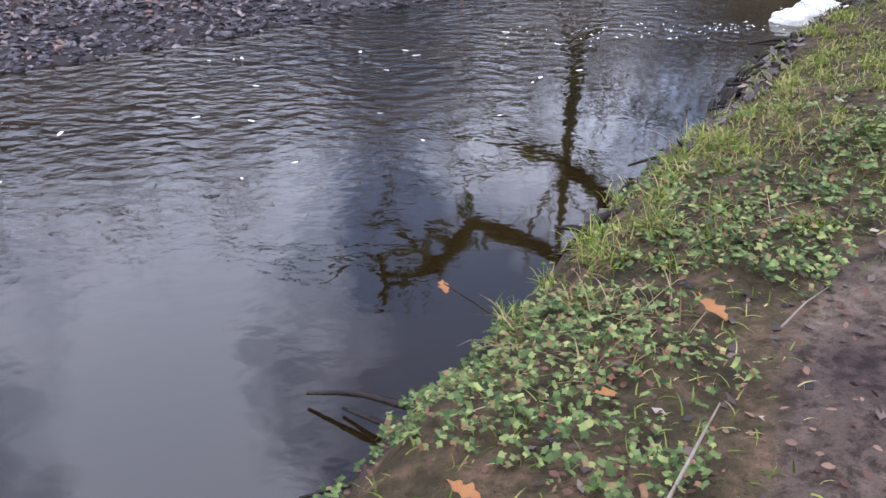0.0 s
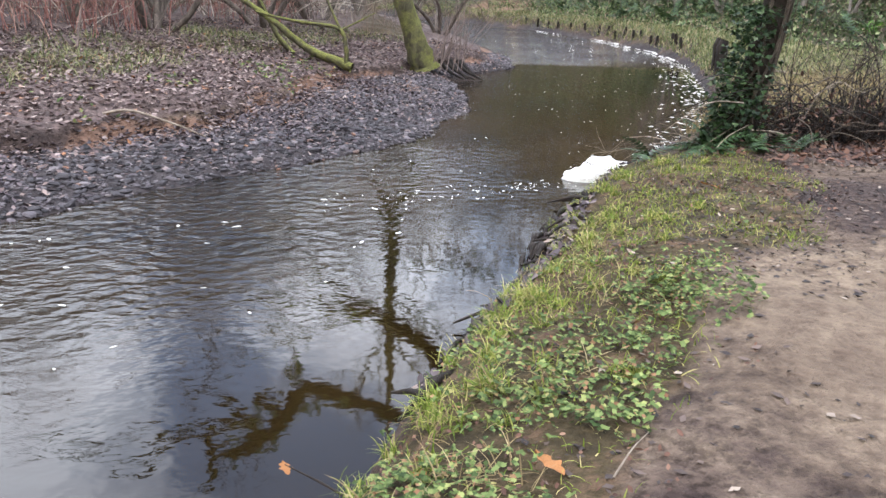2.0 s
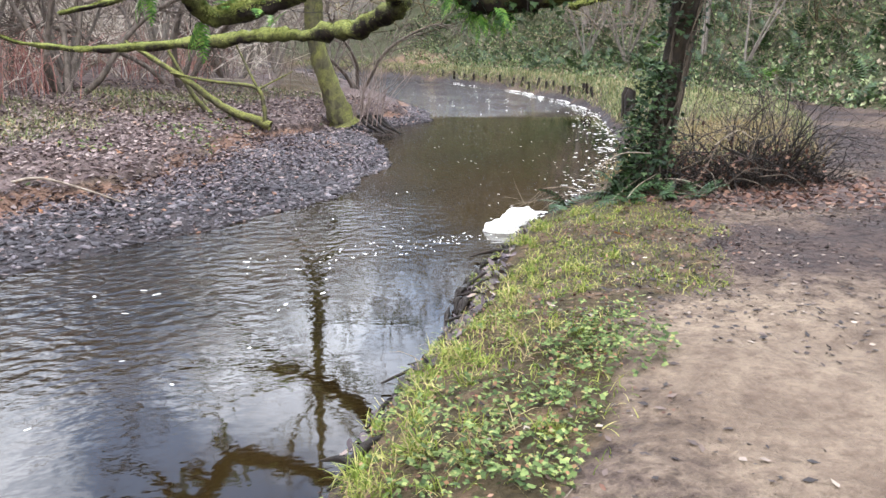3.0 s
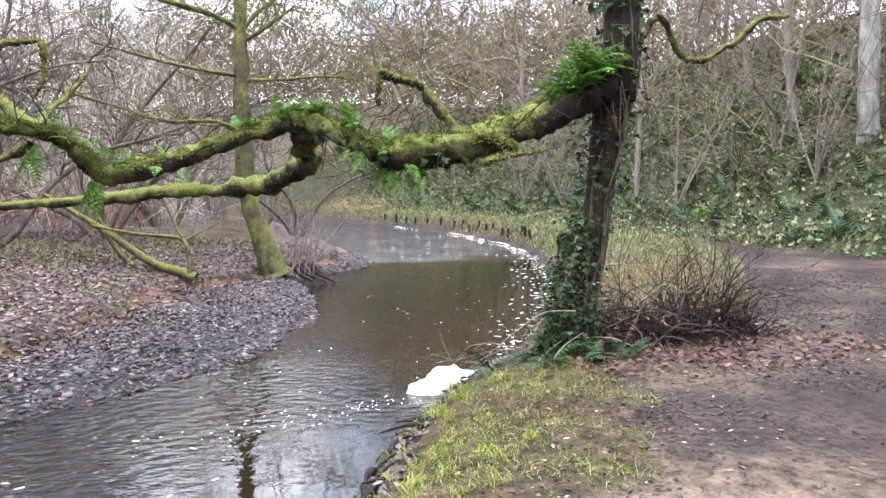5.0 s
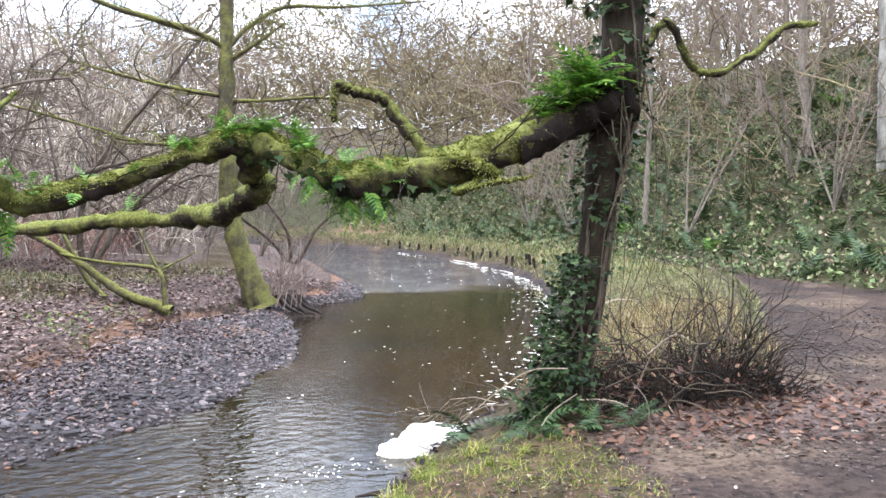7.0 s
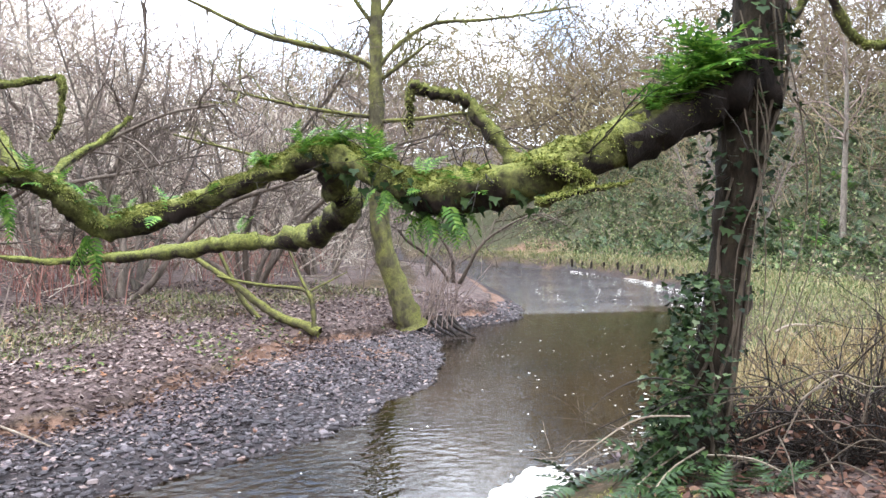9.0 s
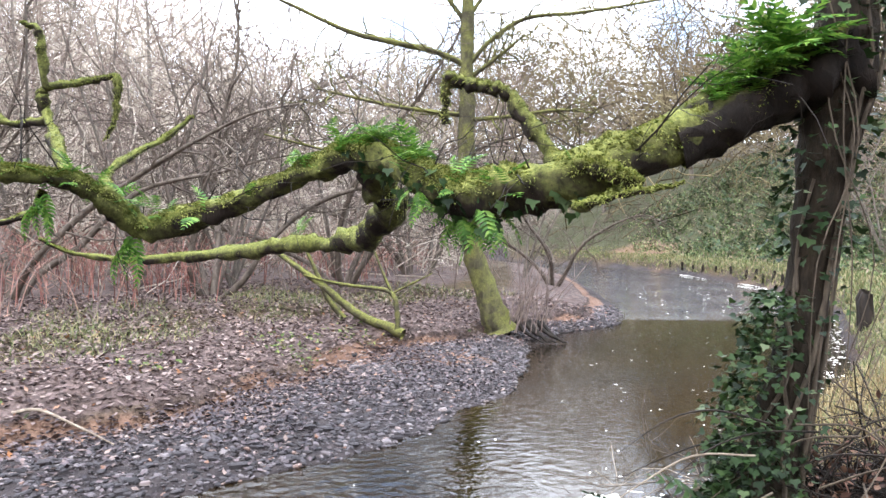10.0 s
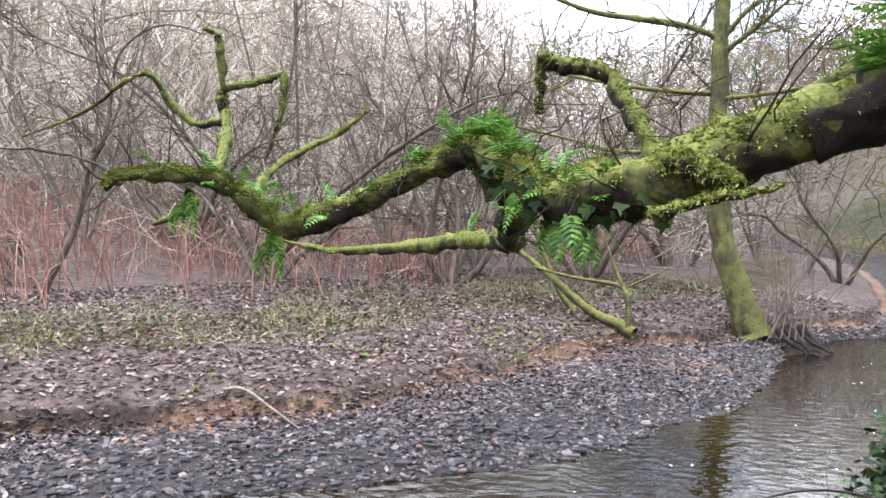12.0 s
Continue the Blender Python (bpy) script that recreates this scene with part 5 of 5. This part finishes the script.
def bank_strip(y):
    return np.interp(y, [0, 2, 4, 5, 8, 12, 30], [0.85, 0.95, 1.4, 1.5, 1.2, 2.0, 3.0])


def stuff(name, v, f, material, label, category):
    return tagged(new(name, mesh_of(name, v, f, material)), label, category, kind="stuff")


rng = np.random.default_rng(50)


def on_bank(x, y, extra=0.0):
    dr = shore(x, y)[1]
    return (dr > np.interp(y, [2, 4, 5, 6.5], [0.10, 0.22, 0.42, 0.55])) & (dr < bank_strip(y) + extra + 0.35 * wobble(x, y, 1.3, 5))


# grass on the near bank: thick in the middle of the strip, thin and mixed with herbs nearest
P = spread(rng, 150000, (-0.8, 5.0), (0.9, 8.2), lambda x, y: on_bank(x, y, 0.15) & (rng.uniform(0, 1, len(x)) < np.interp(y, [1, 2.6, 3.4, 5, 6.2, 6.8], [0.10, 0.16, 0.60, 0.62, 0.30, 0.08])) & patchy(x, y, 3.0, 1, -0.6, 0.45, rng))
n = len(P)
stuff("bank_grass", *scatter(BLADE_V, BLADE_F, P, rng.uniform(0, 6.28, n), rng.normal(-0.35, 0.4, n), rng.normal(0, 0.25, n), np.stack([rng.uniform(0.003, 0.006, n), rng.uniform(0.02, 0.07, n), rng.uniform(0.015, 0.055, n)], -1)), M_GRASS, "short yellow-green grass on the stream bank", "grass")
# longer tussocks at the bank's lip
tuss = []
for k in range(110):
    y = rng.uniform(2.3, 6.6)
    x = float(np.interp(y, RIGHT_Y, RIGHT_X)) + rng.uniform(0.22, 1.3) * (1 if k % 2 else 0.45)
    m = rng.integers(25, 70)
    pos = np.array([x, y, float(land(x, y))]) + rng.normal(0, 0.03, (m, 3)) * (1, 1, 0)
    tuss.append(scatter(BLADE_V, BLADE_F, pos, rng.uniform(0, 6.28, m), rng.normal(-0.5, 0.35, m), rng.normal(0, 0.2, m), np.stack([rng.uniform(0.004, 0.007, m), rng.uniform(0.045, 0.12, m), rng.uniform(0.035, 0.10, m)], -1)))
stuff("grass_tussocks", *join(tuss), M_GRASS, "longer green grass tussocks along the bank's lip", "grass")
straw = []
for k in range(26):
    y = rng.uniform(1.6, 4.6)
    x = float(np.interp(y, RIGHT_Y, RIGHT_X)) + rng.uniform(0.25, 1.0)
    m = rng.integers(8, 26)
    pos = np.array([x, y, float(land(x, y))]) + rng.normal(0, 0.05, (m, 3)) * (1, 1, 0)
    straw.append(scatter(BLADE_V, BLADE_F, pos, rng.uniform(0, 6.28, m), rng.normal(-0.9, 0.35, m), rng.normal(0, 0.2, m), np.stack([rng.uniform(0.003, 0.006, m), rng.uniform(0.08, 0.2, m), rng.uniform(0.08, 0.18, m)], -1)))
stuff("dry_grass", *join(straw), M_DRYGRASS, "dry straw-coloured grass among the green", "grass")


# creeping lobed herbs: three-part leaves on short stalks
def herb_template():
    v, f = [], []
    for a in (-1.25, 0.0, 1.25):
        k = len(v)
        out = [(0, 0.06, 0), (-0.26, 0.28, 0.05), (-0.30, 0.52, 0.02), (-0.12, 0.56, 0.04), (0, 0.80, 0.0), (0.12, 0.56, 0.04), (0.30, 0.52, 0.02), (0.26, 0.28, 0.05), (0, 0.42, -0.03)]
        c_, s_ = math.cos(a), math.sin(a)
        v += [(x * c_ - y * s_, x * s_ + y * c_, z + 0.02) for x, y, z in out]
        f += [(k + 8, k + (i + 1) % 8, k + i) for i in range(8)]
    return v, f


HERB_V, HERB_F = herb_template()


def herb_keep(x, y):
    dr = shore(x, y)[1]
    near = np.interp(y, [1.0, 2.4, 3.2, 4.2], [1.0, 1.0, 0.5, 0.12])
    return (dr > 0.04) & (dr < bank_strip(y) + 0.05) & (rng.uniform(0, 1, len(x)) < near) & patchy(x, y, 4.2, 6, -0.45, 0.40, rng)


P = spread(rng, 21000, (-0.9, 2.6), (0.9, 4.4), herb_keep)
extra = spread(rng, 1500, (1.5, 2.3), (2.7, 3.6), lambda x, y: (((x - 1.85) / 0.28) ** 2 + ((y - 3.1) / 0.3) ** 2 < 1))
P = np.concatenate([P, extra[:420]])
n = len(P)
P[:, 2] += rng.uniform(0.01, 0.075, n)
stuff("bank_herbs", *scatter(HERB_V, HERB_F, P, rng.uniform(0, 6.28, n), rng.normal(0.1, 0.35, n), rng.normal(0, 0.35, n), rng.uniform(0.014, 0.034, n)), M_HERB, "low creeping green herbs with lobed leaves", "plants")

# grass round the path, beyond the tree, on the far bank
P = spread(rng, 60000, (5.0, 15.0), (7.2, 24), lambda x, y: (shore(x, y)[1] > 0.1) & (x < hill_edge(y) + 0.4) & (np.abs(x - np.interp(y, [-40, 0, 5, 8, 12.3, 20, 60], [-33, 1.0, 6.0, 9.0, 12.6, 18, 30])) > 1.9) & patchy(x, y, 1.1, 4, -1.2, -0.2, rng))
n = len(P)
stuff("meadow_grass", *scatter(BLADE_V, BLADE_F, P, rng.uniform(0, 6.28, n), rng.normal(-0.3, 0.4, n), rng.normal(0, 0.25, n), np.stack([rng.uniform(0.008, 0.016, n), rng.uniform(0.05, 0.14, n), rng.uniform(0.05, 0.14, n)], -1)), M_PALEGRASS, "rough pale grass beside the path", "grass")
P = spread(rng, 9000, (4.6, 10.0), (7.2, 12), lambda x, y: (shore(x, y)[1] > 0.15) & (shore(x, y)[1] < 2.6) & patchy(x, y, 1.6, 2, -0.7, 0.1, rng))
n = len(P)
stuff("dry_tall_grass", *scatter(BLADE_V, BLADE_F, P, rng.uniform(0, 6.28, n), rng.normal(-0.3, 0.35, n), rng.normal(0, 0.25, n), np.stack([rng.uniform(0.006, 0.010, n), rng.uniform(0.1, 0.25, n), rng.uniform(0.12, 0.36, n)], -1)), M_DRYGRASS, "tall straw-coloured dead grass behind the shrub", "grass")
P = spread(rng, 60000, (6, 18), (18, 60), lambda x, y: (shore(x, y)[1] > 0.05) & (shore(x, y)[1] < 3.2))
n = len(P)
stuff("far_bank_grass", *scatter(BLADE_V, BLADE_F, P, rng.uniform(0, 6.28, n), rng.normal(-0.3, 0.4, n), rng.normal(0, 0.25, n), np.stack([rng.uniform(0.02, 0.04, n), rng.uniform(0.08, 0.2, n), rng.uniform(0.1, 0.26, n)], -1)), M_PALEGRASS, "green grass along the outer bank of the bend", "grass")

# hillside: ivy, bramble leaves and dead leaves in thick layers
P = spread(rng, 165000, (13, 36), (0, 60), lambda x, y: (x > hill_edge(y) - 0.3) & (rng.uniform(0, 1, len(x)) < np.interp(x - hill_edge(y), [0, 8, 24], [1.0, 0.8, 0.3])) & patchy(x, y, 0.8, 3, -1.0, 0.2, rng))
n = len(P)
P[:, 2] += np.abs(rng.normal(0, 0.10, n))
stuff("hillside_undergrowth", *scatter(SCRAP_V, SCRAP_F, P, rng.uniform(0, 6.28, n), rng.uniform(-0.2, 1.0, n), rng.normal(0, 0.5, n), np.stack([rng.uniform(0.07, 0.20, n)] * 2 + [rng.uniform(0.12, 0.36, n)], -1)), M_HILLLEAF, "dense ferns, ivy and bramble leaves on the slope", "undergrowth")
P = spread(rng, 3800, (14.5, 30), (2, 58), lambda x, y: x > hill_edge(y) + 0.5)
n = len(P)
stuff("hillside_ferns", *scatter(FROND_V, FROND_F, P, rng.uniform(0, 6.28, n), rng.uniform(0.1, 0.9, n), rng.normal(0, 0.3, n), rng.uniform(0.4, 0.85, n)), M_DARKFERN, "arching green fern fronds over the slope", "ferns")
st = Tubes()
for k in range(520):
    y = rng.uniform(5, 60)
    x = float(hill_edge(y)) + rng.uniform(0, 22)
    twiggy(st, (x, y, float(land(x, y))), (rng.normal(0, 0.35), rng.normal(0, 0.35), 1), rng.uniform(1.0, 3.4), rng.uniform(0.008, 0.02), rng, 1, 3, 3, 0, 0.2, 0.05)
tagged(new("hillside_saplings", st.mesh("hillside_saplings", M_CROOK)), "thin bare saplings and brambles on the slope", "saplings", kind="stuff")

# red-brown bramble and bracken belt on the far left
st = Tubes()
for k in range(3400):
    x, y = rng.uniform(-20, 3.0), rng.uniform(8, 34)
    dl = float(shore(x, y)[0])
    if dl - float(terrace(y)) < (4.3 if y < 17 else 5.2) + 0.8 * float(wobble(x, y, 0.7)):
        continue
    h = rng.uniform(0.6, 1.7)
    p = np.array([x, y, float(land(x, y)) - 0.03])
    a = rng.uniform(0, 6.28)
    b_ = rng.uniform(0.1, 0.9) * h
    st.add(smooth_line([p, p + (b_ * 0.3 * math.cos(a), b_ * 0.3 * math.sin(a), h * 0.6), p + (b_ * math.cos(a), b_ * math.sin(a), h * rng.uniform(0.6, 1.05))], 3), [0.011, 0.008, 0.003], 3)
    for q in range(3):
        twiggy(st, p + (b_ * 0.3 * math.cos(a), b_ * 0.3 * math.sin(a), h * rng.uniform(0.3, 0.7)), rng.normal(0, 1, 3) + (0, 0, 0.4), rng.uniform(0.2, 0.5), 0.005, rng, 0, 3)
tagged(new("bramble_belt", st.mesh("bramble_belt", M_BRAMBLE)), "red-brown thicket of dead bracken and bramble stems", "brambles", kind="stuff")
# sparse saplings and shoots on the left terrace
st = Tubes()
for k in range(520):
    x, y = rng.uniform(-16, 6.0), rng.uniform(14, 44)
    dl = float(shore(x, y)[0])
    if dl < float(terrace(y)) + 2.2:
        continue
    twiggy(st, (x, y, float(land(x, y))), (rng.normal(0, 0.3), rng.normal(0, 0.3), 1), rng.uniform(0.8, 3.0), rng.uniform(0.006, 0.016), rng, 1, 3, 3, 0, 0.2, 0.05)
tagged(new("bank_saplings", st.mesh("bank_saplings", M_TWIG)), "thin bare saplings behind the leafy bank", "saplings", kind="stuff")

# grass and herbs on the left terrace
P = spread(rng, 44000, (-9, 4), (7, 22), lambda x, y: (shore(x, y)[0] - terrace(y) > 1.7) & (shore(x, y)[0] - terrace(y) < 4.6) & patchy(x, y, 1.2, 7, -0.6, 0.5, rng))
n = len(P)
stuff("terrace_grass", *scatter(BLADE_V, BLADE_F, P, rng.uniform(0, 6.28, n), rng.normal(-0.4, 0.4, n), rng.normal(0, 0.25, n), np.stack([rng.uniform(0.009, 0.016, n), rng.uniform(0.08, 0.2, n), rng.uniform(0.07, 0.2, n)], -1)), M_PALEGRASS, "thin pale grass on the leafy terrace", "grass")
P = spread(rng, 9000, (-6, 4), (7, 19), lambda x, y: (shore(x, y)[0] - terrace(y) > 0.02) & (shore(x, y)[0] - terrace(y) < 1.3) & patchy(x, y, 1.0, 9, 0.0, 0.6, rng))
n = len(P)
P[:, 2] += rng.uniform(0, 0.1, n)
stuff("terrace_herbs", *scatter(HERB_V, HERB_F, P, rng.uniform(0, 6.28, n), rng.normal(0.1, 0.5, n), rng.normal(0, 0.5, n), rng.uniform(0.04, 0.07, n)), M_HERB, "green herbs along the terrace edge", "plants")

# leaf litter
P = spread(rng, 100000, (-9, 5.5), (6.0, 22), lambda x, y: (shore(x, y)[0] - terrace(y) > -1.5 * rng.uniform(0, 1, len(x)) ** 2.5) & (shore(x, y)[0] - terrace(y) < 6.5) & (rng.uniform(0, 1, len(x)) < 0.8))
n = len(P)
P[:, 2] += rng.uniform(0.0, 0.018, n)
stuff("leaf_litter", *scatter(SCRAP_V, SCRAP_F, P, rng.uniform(0, 6.28, n), rng.normal(0, 0.22, n), rng.normal(0, 0.25, n), np.stack([rng.uniform(0.05, 0.10, n)] * 2 + [rng.uniform(0.03, 0.14, n)], -1)), M_LITTER, "damp brown leaf litter on the far bank", "leaf litter")
P = spread(rng, 130000, (-7, 6), (4.5, 20), lambda x, y: (shore(x, y)[0] > 0.05) & (shore(x, y)[0] < terrace(y) + 0.1) & (rng.uniform(0, 1, len(x)) < 0.22 + 0.78 * shore(x, y)[0] / terrace(y)) & patchy(x, y, 1.1, 6, -0.7, 0.5, rng))
n = len(P)
P[:, 2] += rng.uniform(0.012, 0.03, n)
stuff("sodden_leaves", *scatter(SCRAP_V, SCRAP_F, P, rng.uniform(0, 6.28, n), rng.normal(0, 0.25, n), rng.normal(0, 0.25, n), np.stack([rng.uniform(0.04, 0.085, n)] * 2 + [rng.uniform(0.03, 0.12, n)], -1)), M_SODDEN, "dark sodden leaves strewn over the gravel bar", "leaf litter")
P = spread(rng, 5200, (3.4, 8.2), (4.6, 7.4), lambda x, y: (shore(x, y)[1] > 0.25) & (((x - 5.3) / 1.7) ** 2 + ((y - 6.15) / 0.75) ** 2 < rng.uniform(0.3, 1.5, len(x))))
n = len(P)
P[:, 2] += rng.uniform(0.0, 0.02, n)
stuff("fallen_leaves", *scatter(LEAF_V, LEAF_F, P, rng.uniform(0, 6.28, n), rng.normal(0, 0.3, n), rng.normal(0, 0.4, n), rng.uniform(0.03, 0.075, n)), M_REDLEAF, "red-brown fallen leaves under the shrub", "leaf litter")
P = spread(rng, 90000, (0.4, 12.0), (0.4, 12), lambda x, y: (shore(x, y)[1] > 0.6) & patchy(x, y, 1.4, 5, -0.6, 0.9, rng) & (rng.uniform(0, 1, len(x)) < np.interp(y, [0, 3, 5, 12], [0.4, 0.5, 1, 0.8])))
n = len(P)
P[:, 2] += 0.004
stuff("trodden_leaves", *scatter(SCRAP_V, SCRAP_F, P, rng.uniform(0, 6.28, n), rng.normal(0, 0.12, n), rng.normal(0, 0.15, n), np.stack([rng.uniform(0.012, 0.05, n)] * 2 + [rng.uniform(0.02, 0.06, n)], -1)), M_TRODDEN, "dark trodden leaves pressed into the muddy path", "leaf litter")

P = spread(rng, 15000, (-0.8, 4.6), (0.9, 6.5), lambda x, y: on_bank(x, y, 0.3) & patchy(x, y, 2.3, 3, -0.8, 0.8, rng))
n = len(P)
P[:, 2] += rng.uniform(0.002, 0.04, n)
stuff("bank_dead_leaves", *scatter(LEAF_V, LEAF_F, P, rng.uniform(0, 6.28, n), rng.normal(0, 0.4, n), rng.normal(0, 0.5, n), rng.uniform(0.010, 0.028, n)), M_REDLEAF, "brown dead leaves among the bank plants", "leaf litter")


def oak_leaf_mesh():
    pts = []
    for s in np.linspace(0, 1, 13):
        w = 0.30 * math.sin(math.pi * min(1, s * 0.95 + 0.04)) * (1 + 0.35 * math.sin(s * 20))
        pts.append((w, s))
    v = [(0, s, 0.04 * math.sin(s * 5)) for _, s in pts] + [(w, s, 0.10 * w + 0.05 * math.sin(s * 7)) for w, s in pts] + [(-w, s, 0.35 * w + 0.04 * math.cos(s * 6)) for w, s in pts]
    f = []
    for i in range(12):
        f += [(i, 13 + i, 14 + i), (i, 14 + i, i + 1), (i, i + 1, 27 + i), (i, 27 + i, 26 + i)]
    return mesh_of("fallen_leaf", v, np.array(f), M_ORANGE)


oak = oak_leaf_mesh()
for x, y, s, a in ((0.93, 2.02, 0.11, 0.6), (0.62, 1.76, 0.07, 2.0), (0.30, 1.42, 0.08, 1.2), (0.18, 2.70, 0.07, 0.3), (2.98, 4.93, 0.13, 1.0), (1.2, 1.66, 0.05, 2.6), (0.55, 2.3, 0.07, 4.0)):
    ob = new("fallen_leaf", oak)
    ob.location = (x, y, max(float(land(x, y)) + 0.02, 0.24 if x < 0.2 else 0))
    ob.rotation_euler, ob.scale = (0.25, 0.15, a), (s, s, s)
    tagged(ob, "curled orange-brown oak leaf on the bank", "leaf", "fallen oak leaves")


# ---- gravel bar ----
def stone_mesh(seed):
    rg = np.random.default_rng(seed)
    k = 7
    a = np.sort(rg.uniform(0, 2 * np.pi, k))
    rx, ry = rg.uniform(0.75, 1.0), rg.uniform(0.45, 0.75)
    rim = np.stack([rx * np.cos(a), ry * np.sin(a)], -1) * rg.uniform(0.85, 1.1, (k, 1))
    top = np.column_stack([rim * 0.72, rg.uniform(0.20, 0.30, k)])
    mid = np.column_stack([rim, rg.uniform(0.02, 0.10, k)])
    low = np.column_stack([rim * 0.8, np.full(k, -0.2)])
    v = np.vstack([top, mid, low, [[0, 0, 0.28]]])
    f = []
    for i in range(k):
        j = (i + 1) % k
        f += [(3 * k, i, j), (i, k + i, k + j), (i, k + j, j), (k + i, 2 * k + i, 2 * k + j), (k + i, 2 * k + j, k + j)]
    return v, np.array(f)


STONES = [stone_mesh(s) for s in range(7)]


def on_bar(x, y):
    dl = shore(x, y)[0]
    T = terrace(y)
    return (dl > -0.12) & (dl < T + 0.05) & (rng.uniform(0, 1, len(x)) < np.interp(dl / T, [0, 0.75, 0.95, 1.0], [1, 0.9, 0.45, 0.12]))


rng = np.random.default_rng(60)
near = lambda x, y: (x > -1.7) & (x < 1.0) & (y > 7.4) & (y < 9.6)
pieces = []
for k, (sv, sf) in enumerate(STONES):
    P = spread(rng, 14000, (-7, 7), (3.2, 24), on_bar)
    n = len(P)
    sz = np.clip(rng.lognormal(-3.5, 0.42, n), 0.013, 0.10)
    P[:, 2] += sz * 0.05
    pieces.append(scatter(sv, sf, P, rng.uniform(0, 6.28, n), rng.normal(0, 0.22, n), rng.normal(0, 0.22, n), sz))
tagged(new("gravel", mesh_of("gravel", *join(pieces), M_STONE, False)), "flat wet grey slate pebbles of the gravel bar", "gravel", kind="stuff")
stone_meshes = [mesh_of("stone", sv, sf, M_STONE, False) for sv, sf in STONES]
P = spread(rng, 1100, (-1.9, 2.2), (7.0, 11.2), lambda x, y: (shore(x, y)[0] > 0.03) & (shore(x, y)[0] < 1.2))[:280]
for k, (x, y, z) in enumerate(P):
    s = new("stone", stone_meshes[k % 7])
    q = float(np.clip(rng.lognormal(-2.9, 0.3), 0.035, 0.11))
    s.location, s.rotation_euler, s.scale = (x, y, z + q * 0.12), (rng.normal(0, 0.15), rng.normal(0, 0.15), rng.uniform(0, 6.28)), (q, q, q)
    s.parent = ground
